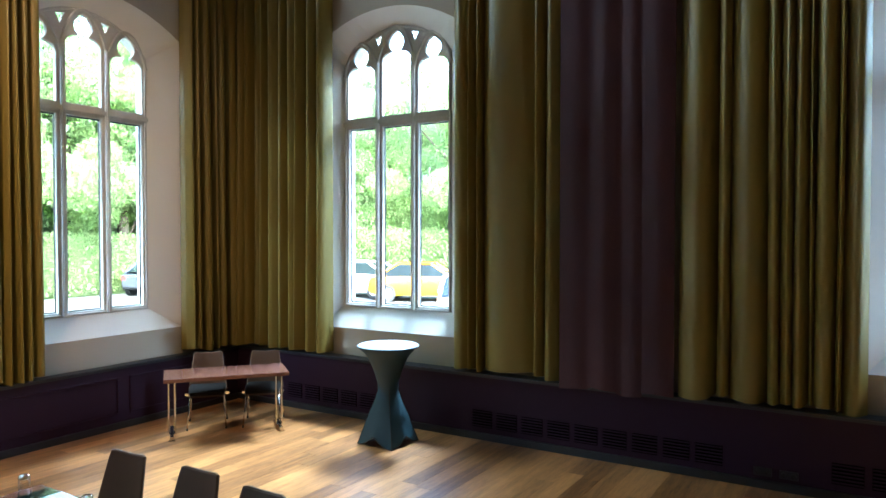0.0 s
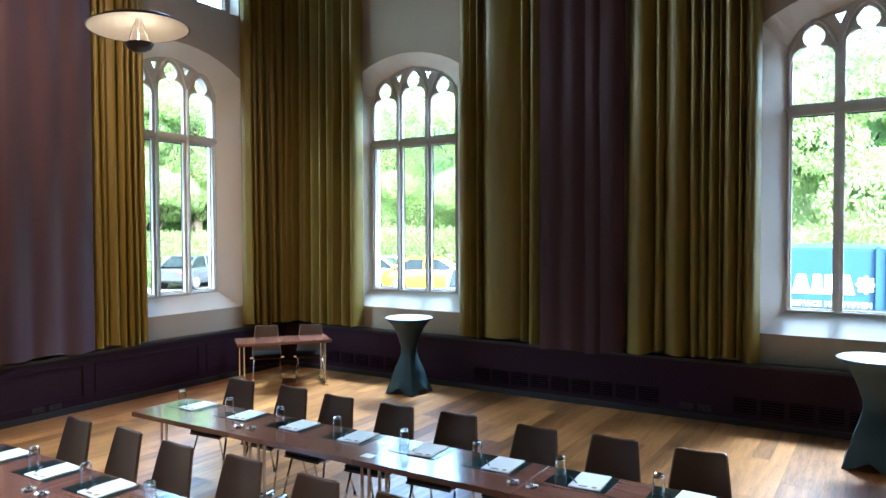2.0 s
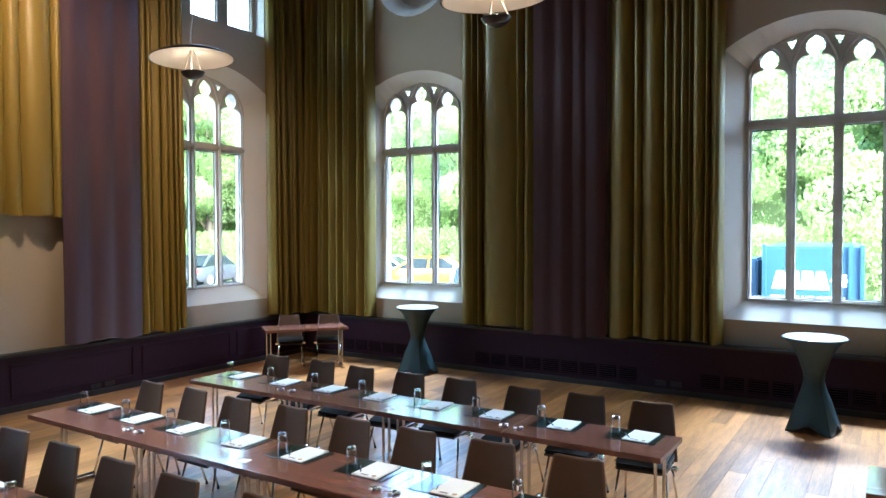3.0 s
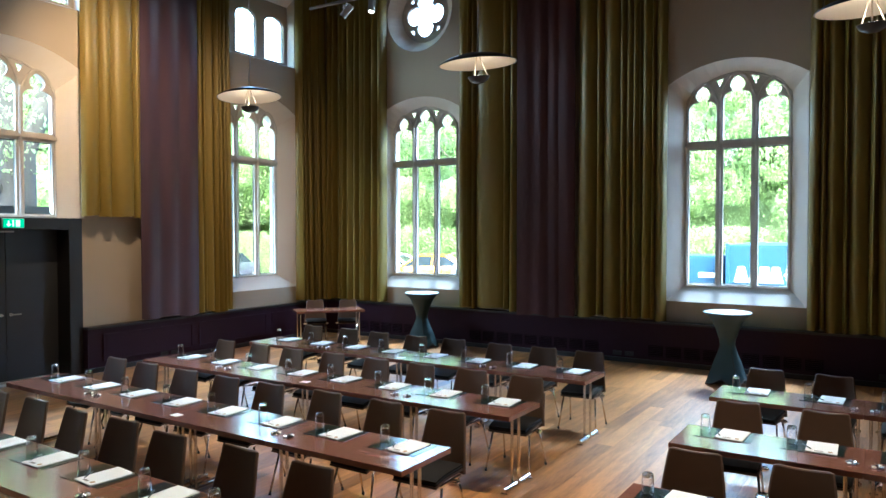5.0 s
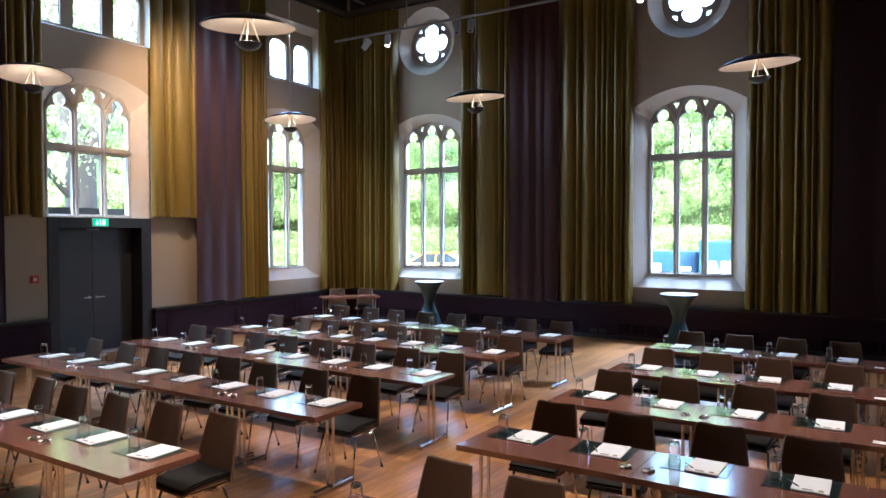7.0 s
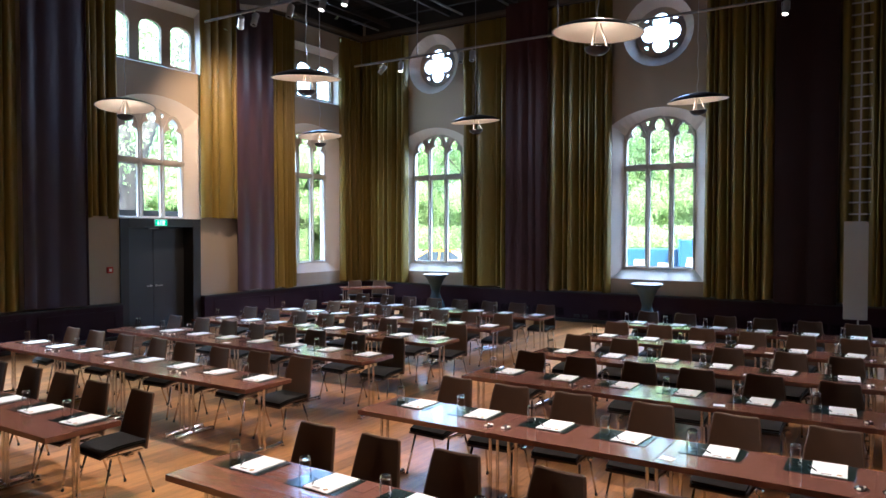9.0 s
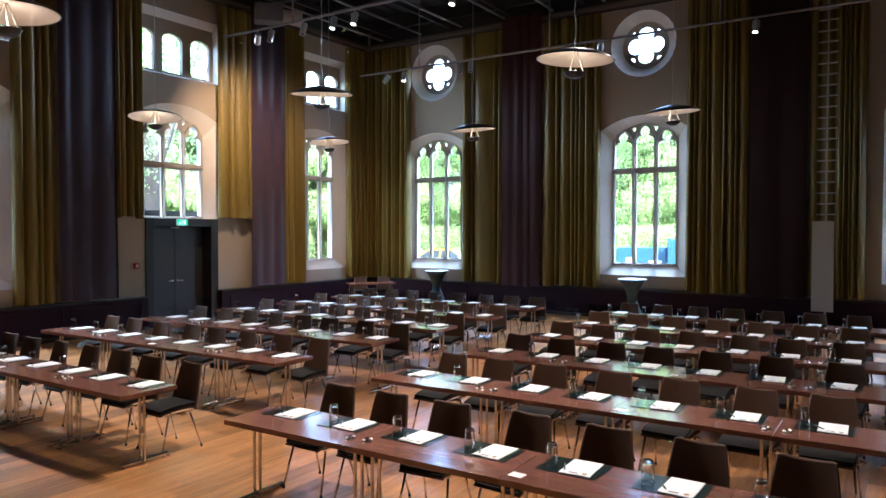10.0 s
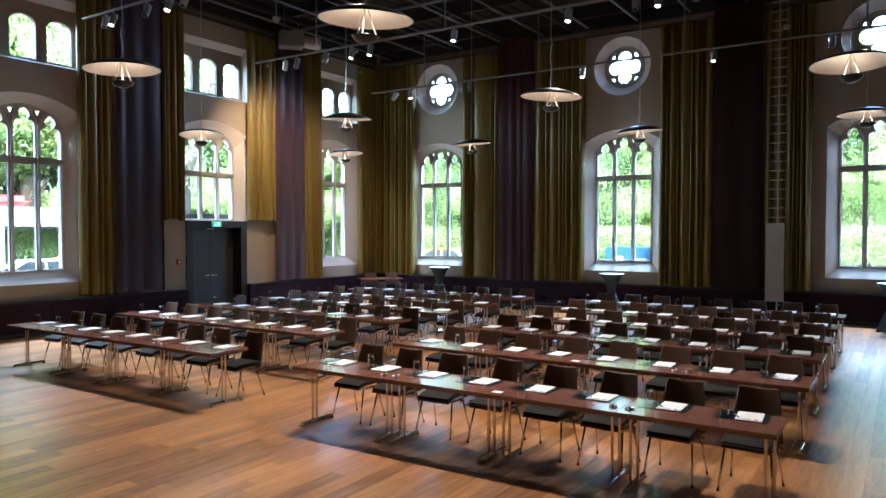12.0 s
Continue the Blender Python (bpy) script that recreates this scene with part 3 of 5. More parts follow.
# ---- curtains ----
def curtain(wall, u0, u1, v0, v1, mat, label, seed, off=0.13, amp=0.052, pitch=0.19, shares=None, name="curtain"):
    sharp = 1.5 if mat in (PURPLE, BLUEPURPLE, DARKPURPLE, SHADEDMAUVE) else 0.55
    rng = random.Random(seed)
    us, folds, u = [], [], u0
    for f in shares or ():
        w = (u1 - u0) * f / sum(shares)
        folds.append((u, w, rng.uniform(0.75, 1.1) * (0.8 if w > 0.4 else 1.0), rng.uniform(-0.02, 0.02)))
        u += w
    while u < u1 - 0.04 and not shares:
        w = pitch * rng.choice((0.6, 0.9, 1.3, 1.7) if sharp > 1 else (0.4, 0.5, 0.7, 0.9, 1.4, 2.4)) * rng.uniform(0.85, 1.15)
        folds.append((u, min(w, u1 - u), rng.uniform(0.6, 1.1), rng.uniform(-0.015, 0.015)))
        u += w
    rows = 9
    bm = bmesh.new()
    grid = {}
    per = 10
    prof = []
    for u, w, a, d in folds:
        skew = rng.uniform(-1, 1)
        for k in range(per):
            f = k / per
            s = math.sin(math.pi * f) ** sharp * (1.0 - 0.18 * math.sin(math.tau * f) * skew)
            prof.append((u + w * f, s * a, d))
    prof.append((u1, 0.0, 0.0))
    phases = [rng.uniform(0, 6.28) for _ in folds]
    n = len(prof)
    for r in range(rows + 1):
        g = r / rows
        v = v1 + (v0 - v1) * g
        spread = 0.85 + 0.25 * g
        for k, (u, s, d) in enumerate(prof):
            j = min(k // per, len(folds) - 1)
            sway = 0.018 * g * math.sin(phases[j] + 2.5 * g) * (1 if 0 < k < n - 1 else 0)
            z = off - amp + 2 * amp * s * spread + d * g
            vv = v + (0.022 * math.sin(phases[j] * 2) + 0.012 * math.sin(u * 9) if r == rows else 0)
            for side, e in ((0, 0.0), (1, -0.012)):
                grid[r, k, side] = bm.verts.new((u + sway, vv, max(0.012, z + e)))
    for r in range(rows):
        for k in range(n - 1):
            bm.faces.new((grid[r, k, 0], grid[r + 1, k, 0], grid[r + 1, k + 1, 0], grid[r, k + 1, 0])).smooth = True
            bm.faces.new((grid[r, k, 1], grid[r, k + 1, 1], grid[r + 1, k + 1, 1], grid[r + 1, k, 1])).smooth = True
    for k in range(n - 1):
        bm.faces.new((grid[rows, k, 0], grid[rows, k, 1], grid[rows, k + 1, 1], grid[rows, k + 1, 0]))
        bm.faces.new((grid[0, k, 0], grid[0, k + 1, 0], grid[0, k + 1, 1], grid[0, k, 1]))
    for r in range(rows):
        for k in (0, n - 1):
            q = (grid[r, k, 0], grid[r, k, 1], grid[r + 1, k, 1], grid[r + 1, k, 0])
            bm.faces.new(q if k else q[::-1])
    return solo(name, bm, mat, label, "curtain", wall, "hall curtains")


LONG = "long olive-gold velvet curtain in deep folds"
PLUM = "long flat mauve velvet curtain panel"
SHADEDPANEL = "long flat mauve velvet curtain panel, shade in its colour"
SHORT = "short olive-gold velvet curtain ending at door height"
C_LOW, C_TOP = 0.79, 7.95
VELVETS = (PURPLE, BLUEPURPLE, DARKPURPLE, SHADEDMAUVE)
NORTH_FOLDS = {0: (0.1, 0.07, 0.12, 0.06, 0.13, 0.08, 0.12, 0.09, 0.11, 0.12), 1: (0.17, 0.06, 0.06, 0.46, 0.10, 0.15), 3: (0.24, 0.09, 0.21, 0.08, 0.08, 0.08, 0.03, 0.12, 0.04, 0.13),
               4: (0.12, 0.06, 0.14, 0.05, 0.2, 0.07, 0.12, 0.06, 0.18), 6: (0.2, 0.24, 0.16, 0.08, 0.06, 0.1, 0.16), 7: (0.15, 0.06, 0.2, 0.1, 0.14, 0.07, 0.28)}
WEST_FOLDS = {0: (0.16, 0.12, 0.2, 0.1, 0.18, 0.24), 1: (0.2, 0.08, 0.22, 0.1, 0.12, 0.12, 0.16)}
for k, (u0, u1, mat, lab, amp, pitch) in enumerate((
        (-7.86, -6.22, OLIVE, LONG, 0.100, 0.17), (-4.32, -2.93, OLIVE, LONG, 0.080, 0.26), (-2.92, -1.72, PURPLE, PLUM, 0.011, 0.40),
        (-1.71, -0.08, OLIVE, LONG, 0.080, 0.24), (2.14, 3.60, OLIVE, LONG, 0.080, 0.24), (3.61, 4.82, SHADEDMAUVE, SHADEDPANEL, 0.011, 0.40),
        (4.83, 5.96, OLIVE, LONG, 0.078, 0.24), (8.55, 10.0, OLIVE, LONG, 0.080, 0.24))):
    flat = mat in VELVETS
    curtain(NORTH, u0, u1, C_LOW - 0.05 * flat, C_TOP + 0.28 * flat, mat, lab, 20 + k, off=0.235 if flat else 0.13, amp=0.011 if flat else amp, pitch=0.44 if flat else pitch, shares=NORTH_FOLDS.get(k))
for k, (u0, u1, v0, mat, lab, amp, pitch) in enumerate((
        (6.30, 7.23, C_LOW, OLIVE, LONG, 0.100, 0.17), (3.56, 4.42, C_LOW, OLIVE, LONG, 0.078, 0.15), (2.34, 3.55, C_LOW, BLUEPURPLE, PLUM, 0.011, 0.40),
        (1.30, 2.36, 2.58, OLIVE, SHORT, 0.078, 0.20), (-1.50, -0.82, 2.57, OLIVE, SHORT, 0.078, 0.18), (-2.76, -1.49, C_LOW, DARKPURPLE, PLUM, 0.011, 0.40),
        (-3.62, -2.77, C_LOW, OLIVE, LONG, 0.078, 0.17), (-7.4, -5.9, C_LOW, OLIVE, LONG, 0.078, 0.17))):
    flat = mat in VELVETS
    curtain(WEST, u0, u1, v0, C_TOP - 0.02 + 0.25 * flat, mat, lab, 50 + k, off=0.205 if flat else 0.20 if v0 > 2 else 0.10, amp=0.019 if flat else amp * 0.85, pitch=0.34 if flat else pitch, shares=WEST_FOLDS.get(k))
for nm, wall, u0, u1 in (("curtain_rail", NORTH, -7.9, X_EAST - 0.1), ("curtain_rail", WEST, -9.0, 7.1)):
    bm = bmesh.new()
    box(bm, u0, u1, C_TOP, C_TOP + 0.03, 0.10, 0.14)
    solo(nm, bm, BEAM, "black curtain rail under the cornice", "curtain rail", wall)


# ---- pendant lamps ----
def pendant(x, y, z, tilt, turn):
    lamp = thing("pendant_lamp", "shallow dark disc pendant lamp with pale underside, lit", "pendant lamp", pose(x, y, z), "pendant lamps")
    m = pose(0, 0, 0, tilt * math.cos(turn), tilt * math.sin(turn), 0)
    bm = bmesh.new()
    lathe(bm, [(0.0, 0.115), (0.12, 0.108), (0.28, 0.075), (0.40, 0.035), (0.485, -0.012), (0.487, -0.018), (0.475, -0.012), (0.40, 0.022), (0.28, 0.062)], 40)
    bmesh.ops.transform(bm, matrix=m, verts=bm.verts)
    shade = part("shade", bm, SHADEOUT, lamp)
    bm = bmesh.new()
    lathe(bm, [(0.0, 0.092), (0.12, 0.086), (0.28, 0.056), (0.40, 0.016), (0.474, -0.018)], 40)
    bmesh.ops.transform(bm, matrix=m, verts=bm.verts)
    part("reflector", bm, SHADEIN, shade, "white reflector under the shade")
    bm = bmesh.new()
    lathe(bm, [(0.0, -0.258), (0.06, -0.250), (0.11, -0.222), (0.138, -0.176), (0.131, -0.174), (0.10, -0.21), (0.0, -0.23)], 24)
    bmesh.ops.transform(bm, matrix=m, verts=bm.verts)
    part("bowl", bm, SHADEOUT, lamp)
    for k in range(3):
        bm = bmesh.new()
        a = k * math.tau / 3 + 0.5
        tube(bm, m @ Vector((0.118 * math.cos(a), 0.118 * math.sin(a), -0.18)), m @ Vector((0.02 * math.cos(a), 0.02 * math.sin(a), 0.085)), 0.008, 6)
        part("strut", bm, SHADEIN, lamp)
    bm = bmesh.new()
    lathe(bm, [(0.0, -0.228), (0.022, -0.22), (0.03, -0.205), (0.022, -0.19), (0.0, -0.185)], 12)
    bmesh.ops.transform(bm, matrix=m, verts=bm.verts)
    part("bulb", bm, BULB, lamp)
    bm = bmesh.new()
    pts = [(0.012 * math.sin(k * 1.9 + x), 0.012 * math.cos(k * 1.3 + y), 0.10 + k * 0.12) for k in range(9)] + [(0, 0, 1.3), (0, 0, 8.93 - z)]
    sweep(bm, pts, 0.006, 6)
    part("cable", bm, PALESTEEL, lamp)
    ld = bpy.data.lights.new("pendant_light", 'POINT')
    ld.energy, ld.color, ld.shadow_soft_size = PENDANT_WATTS, WARM, 0.05
    lo = new("pendant_light", ld)
    lo.matrix_basis = pose(x, y, z - 0.135)


rng = random.Random(5)
for y, xs in ((2.42, (-5.15, -1.08, 3.12, 7.33)), (-2.30, (-5.28, -1.05, 3.2, 7.35)), (-7.15, (-5.2, -0.75, 3.38, 7.4))):
    for x in xs:
        pendant(x, y, 4.44, rng.uniform(1, 6), rng.uniform(0, 6.28))


# ---- lighting bars with spotlights ----
def spotlight(x, y, z, target, lit, watts, cone, tone, soft):
    s = thing("spotlight", "small silver cylinder spotlight clamped to the bar" + (", lit" if lit else ", off"), "spotlight", pose(x, y, z), "bar spotlights")
    bm = bmesh.new()
    tube(bm, (0, 0, 0.0), (0, 0, -0.10), 0.012)
    part("clamp", bm, PALESTEEL, s)
    aim = (Vector(target) - Vector((x, y, z - 0.2))).normalized()
    q = aim.to_track_quat('Z', 'Y').to_matrix().to_4x4()
    bm = bmesh.new()
    lathe(bm, [(0, -0.14), (0.055, -0.14), (0.062, -0.12), (0.062, 0.12), (0.054, 0.12), (0.050, 0.09), (0, 0.085)], 18)
    bmesh.ops.transform(bm, matrix=Matrix.Translation((0, 0, -0.2)) @ q, verts=bm.verts)
    body = part("housing", bm, PALESTEEL, s)
    bm = bmesh.new()
    lathe(bm, [(0, 0.088), (0.047, 0.088), (0.047, 0.094), (0, 0.098)], 18)
    bmesh.ops.transform(bm, matrix=Matrix.Translation((0, 0, -0.2)) @ q, verts=bm.verts)
    part("lens", bm, LENSGLOW if lit else CARGLASS, body)
    bm = bmesh.new()
    for k in (-1, 1):
        box(bm, k * 0.07 - 0.004, k * 0.07 + 0.004, -0.015, 0.015, -0.22, -0.08)
    box(bm, -0.074, 0.074, -0.015, 0.015, -0.082, -0.076)
    part("yoke", bm, PALESTEEL, s)
    if lit:
        ld = bpy.data.lights.new("spot_beam", 'SPOT')
        ld.energy, ld.color, ld.spot_size, ld.spot_blend, ld.shadow_soft_size = watts, tone, radians(cone), soft, 0.05
        lo = new("spot_beam", ld)
        e = Vector((x, y, z - 0.2)) + aim * 0.13
        lo.matrix_basis = look(e, e + aim)


TUNGSTEN = (1.0, 0.76, 0.56)
BEAMS = {4.9: lambda x: ((0.9 * x, 3.2, 0.0), 2.5, 84, TUNGSTEN, 0.8),
         0.25: lambda x: ((x, -2.0, 0.0), 15.0 if x > -1 else 6.0, 90, TUNGSTEN, 0.8),
         -4.4: lambda x: ((x + 0.5, -7.4, 0.0), 4.0 if x < -4 else 14.0 if x < 0 else 31.0, 92, TUNGSTEN, 0.8)}
AIMS = {(4.9, -5.29): (-7.95, 3.9, 3.2), (0.25, -5.26): (-7.95, 2.3, 4.0)}
for y, z, u0, spots in ((4.9, 6.6, -6.2, ((-5.29, 1), (-4.7, 1), (-2.93, 0), (-2.62, 0), (0.81, 1), (4.09, 1), (6.55, 0), (7.9, 1))),
                        (0.25, 6.66, -6.35, ((-5.26, 1), (-4.86, 0), (-3.9, 0), (-3.07, 1), (-2.52, 1), (-0.22, 1), (2.4, 1), (3.73, 0), (4.14, 1), (4.81, 0))),
                        (-4.4, 6.66, -6.35, ((-5.54, 0), (-5.29, 1), (-4.2, 0), (-3.53, 1), (-3.08, 0), (1.0, 1), (5.0, 1)))):
    bar = thing("lighting_bar", "grey metal lighting bar hung under the ceiling", "lighting bar", pose(0, y, z), "lighting bars")
    bm = bmesh.new()
    tube(bm, (u0, 0, 0), (X_EAST, 0, 0), 0.028, 10)
    part("rail", bm, STEEL, bar)
    for x in (-4.2, -0.45, 3.4, 7.2):
        bm = bmesh.new()
        tube(bm, (x, 0, 0), (x, 0, 8.3 - z), 0.016, 8)
        part("hanger", bm, STEEL, bar)
    for x, lit in spots:
        if (y, x) in AIMS:
            spotlight(x, y, z, AIMS[y, x], lit, WASH_WATTS * (0.2 if y > 4 else 2.0), 80 if y > 4 else 88, (1.0, 0.60, 0.33), 1.0)
        else:
            spotlight(x, y, z, *BEAMS[y](x)[:1], lit, *BEAMS[y](x)[1:])


# ---- seminar tables and chairs ----
TABLE_H, TABLE_D = 0.72, 0.63


def seminar_table(length, label, m, group):
    t = thing("seminar_table", label, "table", m, group)
    h = length / 2
    bm = bmesh.new()
    box(bm, -h + 0.001, h - 0.001, 0, TABLE_D, TABLE_H - 0.042, TABLE_H, 0.003)
    part("tabletop", bm, WALNUT, t)
    for s in (-1, 1):
        x = s * (h - 0.085)
        for dx in (-0.034, 0.034):
            bm = bmesh.new()
            tube(bm, (x + dx, TABLE_D / 2 - 0.03, 0.03), (x + dx, TABLE_D / 2 - 0.03, TABLE_H - 0.043), 0.0140, 10)
            part("leg", bm, CHROME, t)
        bm = bmesh.new()
        tube(bm, (x, 0.06, 0.030), (x, TABLE_D - 0.06, 0.030), 0.024, 10)
        box(bm, x - 0.035, x + 0.035, 0.05, 0.08, 0.0, 0.012)
        box(bm, x - 0.035, x + 0.035, TABLE_D - 0.08, TABLE_D - 0.05, 0.0, 0.012)
        part("foot", bm, CHROME, t)
        bm = bmesh.new()
        box(bm, x - 0.03, x + 0.03, 0.1, TABLE_D - 0.1, TABLE_H - 0.065, TABLE_H - 0.043)
        part("bracket", bm, BLACKWOOD, t)
    return t


def back_point(f, s, e):
    """A point of the moulded backrest at height share f, width share s and depth e."""
    top = max(0.0, (f - 0.9) / 0.1)
    w = 0.222 - 0.058 * f ** 1.1 - 0.002 * top ** 2
    z = 0.40 + 0.44 * f + 0.018 * f * f * s * s - 0.006 * top * abs(s) ** 20
    y = 0.185 + 0.02 * math.cos(f * 2.2) + 0.13 * f ** 1.15 - 0.038 * s * s * (1 - 0.3 * f)
    return Vector((s * w, y + e, z))


def chair(m):
    c = thing("conference_chair", "dark brown leather conference chair on slim chrome legs", "chair", m, "conference chairs")
    bm = bmesh.new()
    cols, rows = 12, 12
    g = {(r, k, side): bm.verts.new(back_point(r / rows, k / cols * 2 - 1, e)) for r in range(rows + 1) for k in range(cols + 1) for side, e in ((0, 0.0), (1, 0.024))}
    for r in range(rows):
        for k in range(cols):
            bm.faces.new((g[r, k, 0], g[r, k + 1, 0], g[r + 1, k + 1, 0], g[r + 1, k, 0])).smooth = True
            bm.faces.new((g[r, k, 1], g[r + 1, k, 1], g[r + 1, k + 1, 1], g[r, k + 1, 1])).smooth = True
        for k in (0, cols):
            bm.faces.new((g[r, k, 0], g[r + 1, k, 0], g[r + 1, k, 1], g[r, k, 1]))
    for k in range(cols):
        for r in (0, rows):
            bm.faces.new((g[r, k, 0], g[r, k, 1], g[r, k + 1, 1], g[r, k + 1, 0]))
    back = part("backrest", bm, LEATHER, c)
    bm = bmesh.new()
    rim = [back_point(i / 8, -1, 0.012) for i in range(9)] + [back_point(1, -1 + i / 8, 0.012) for i in range(1, 16)] + [back_point(1 - i / 8, 1, 0.012) for i in range(9)]
    sweep(bm, rim, 0.0125, 6)
    part("piping", bm, LEATHERSEAM, back, "lighter brown edge seam")
    # seat cushion with a rounded front that dips, over a black moulded shell
    for nm, mat, lab, z0, z1, grow in (("seat", SEATPAD, "black padded seat", 0.424, 0.458, 0.0), ("seat_shell", LEATHER, "brown leather seat shell", 0.408, 0.423, 0.002)):
        bm = bmesh.new()
        box(bm, -0.215 - grow, 0.215 + grow, -0.225 - grow, 0.20, z0, z1, 0.007 if nm == "seat_shell" else 0.015)
        bmesh.ops.subdivide_edges(bm, edges=[e for e in bm.edges if abs(e.verts[0].co.y - e.verts[1].co.y) > 0.3], cuts=6)
        for v in bm.verts:
            f = max(0.0, -v.co.y / 0.225)
            v.co.z += 0.010 * (1 - f) - 0.030 * f ** 3 + 0.012 * (v.co.x / 0.21) ** 2
            v.co.x *= 1.0 - 0.06 * f ** 2
        for f in bm.faces:
            f.smooth = True
        part(nm, bm, mat, c, lab)
    for sx in (-1, 1):
        for y0, y1 in ((-0.12, -0.22), (0.12, 0.24)):
            bm = bmesh.new()
            tube(bm, (sx * 0.19, y0, 0.40), (sx * 0.225, y1, 0.012), 0.0100, 8)
            leg = part("leg", bm, CHROME, c)
            bm = bmesh.new()
            tube(bm, (sx * 0.224, y1 - 0.003 * (1 if y1 > 0 else -1), 0.022), (sx * 0.2255, y1, 0.0), 0.013, 8)
            part("glide", bm, PENBLACK, leg, "black plastic foot glide")
        bm = bmesh.new()
        box(bm, sx * 0.195 - 0.012, sx * 0.195 + 0.012, -0.16, 0.16, 0.385, 0.402)
        box(bm, sx * 0.235 - 0.03, sx * 0.235 + 0.03, -0.02, 0.05, 0.372, 0.405, 0.010)
        part("link_clip", bm, CHROME, c, "chrome row link")
    return c


def glass_tumbler(m):
    bm = bmesh.new()
    lathe(bm, [(0.040, 0.0), (0.035, 0.124), (0.0335, 0.124), (0.0385, 0.0)], 20, closed=True)
    g = thing("water_glass", "upturned clear water glass on a writing mat", "glass", m, "water glasses")
    part("wall", bm, TUMBLER, g)
    bm = bmesh.new()
    lathe(bm, [(0.0, 0.122), (0.033, 0.124), (0.035, 0.130), (0.033, 0.142), (0.027, 0.147), (0.014, 0.140), (0.0, 0.140)], 20)
    part("base", bm, GLASSBASE, g, "thick bright glass base")
    bm = bmesh.new()
    lathe(bm, [(0.0375, 0.0), (0.0405, 0.0), (0.0405, 0.004), (0.0375, 0.004)], 20, closed=True)
    part("rim", bm, GLASSBASE, g)
    return g


def writing_mat(m):
    bm = bmesh.new()
    box(bm, -0.21, 0.21, -0.152, 0.152, 0.0005, 0.004)
    return solo("writing_mat", bm, MATDARK, "glossy black writing mat on the table", "mat", m, "writing mats")


def notepad(m):
    n = thing("notepad", "white notepad with small printed marks on a mat", "notepad", m, "notepads")
    bm = bmesh.new()
    box(bm, -0.105, 0.105, -0.1485, 0.1485, 0.0, 0.008, 0.001)
    part("paper_block", bm, PAPER, n)
    bm = bmesh.new()
    box(bm, -0.045, 0.015, -0.128, -0.108, 0.0083, 0.0088)
    part("print_mark", bm, PRINT, n)
    bm = bmesh.new()
    lathe(bm, [(0, 0.0083), (0.017, 0.0083), (0.017, 0.009), (0, 0.009)], 12, (0.06, -0.112, 0))
    part("round_mark", bm, YELLOWPRINT, n, "small ochre round mark")
    return n


def pen(m):
    p = thing("pen", "slim black pen lying by the notepad", "pen", m, "pens")
    bm = bmesh.new()
    tube(bm, (-0.065, 0, 0.006), (0.05, 0, 0.006), 0.0045, 8)
    tube(bm, (0.05, 0, 0.006), (0.066, 0, 0.006), 0.004, 8, 0.001)
    part("barrel", bm, PENBLACK, p)
    bm = bmesh.new()
    box(bm, -0.06, -0.025, -0.0015, 0.0015, 0.0105, 0.013)
    part("clip", bm, CHROME, p)
    return p


def name_card(m):
    bm = bmesh.new()
    box(bm, -0.05, 0.05, -0.04, 0.04, 0.0005, 0.002)
    return solo("paper_card", bm, PAPER, "small blank white card on the table", "card", m, "paper cards")


def sweets(m):
    s = thing("candy_row", "two small rosettes of silver wrapped sweets on the table", "sweets", m, "rows of sweets")
    r = random.Random(3)
    for cx in (-0.075, 0.075):
        for k in range(7):
            a, d = k * math.tau / 6 + r.uniform(-0.2, 0.2), 0.030 if k < 6 else 0.0
            bm = bmesh.new()
            lathe(bm, [(0, 0), (0.011, 0.002), (0.0155, 0.008), (0.011, 0.014), (0, 0.017)], 10, (cx + d * math.cos(a), d * math.sin(a), 0.0 if k < 6 else 0.008))
            part("sweet", bm, WRAPPER if k in (1, 4) else CHROME, s)
    return s


ROW_Y = (-6.80, -4.82, -3.04, -1.43, 0.21, 1.97)
LEFT_END = (0.53, 0.52, 0.54, 0.54, 0.51, 0.52)
LEFT_START = (-4.62, -4.66, -4.70, -4.70, -4.70, -4.70)
RIGHT_END = (7.16, 7.18, 7.14, 7.10, 7.07, 7.05)
RIGHT_START = (1.98, 1.95, 1.94, 1.93, 1.88, 1.80)
protos = {}


def put(key, make, m):
    """The first of a kind is built, later ones are copies of it."""
    if key in protos:
        return copy_thing(protos[key], m)
    protos[key] = make(m)
    return protos[key]


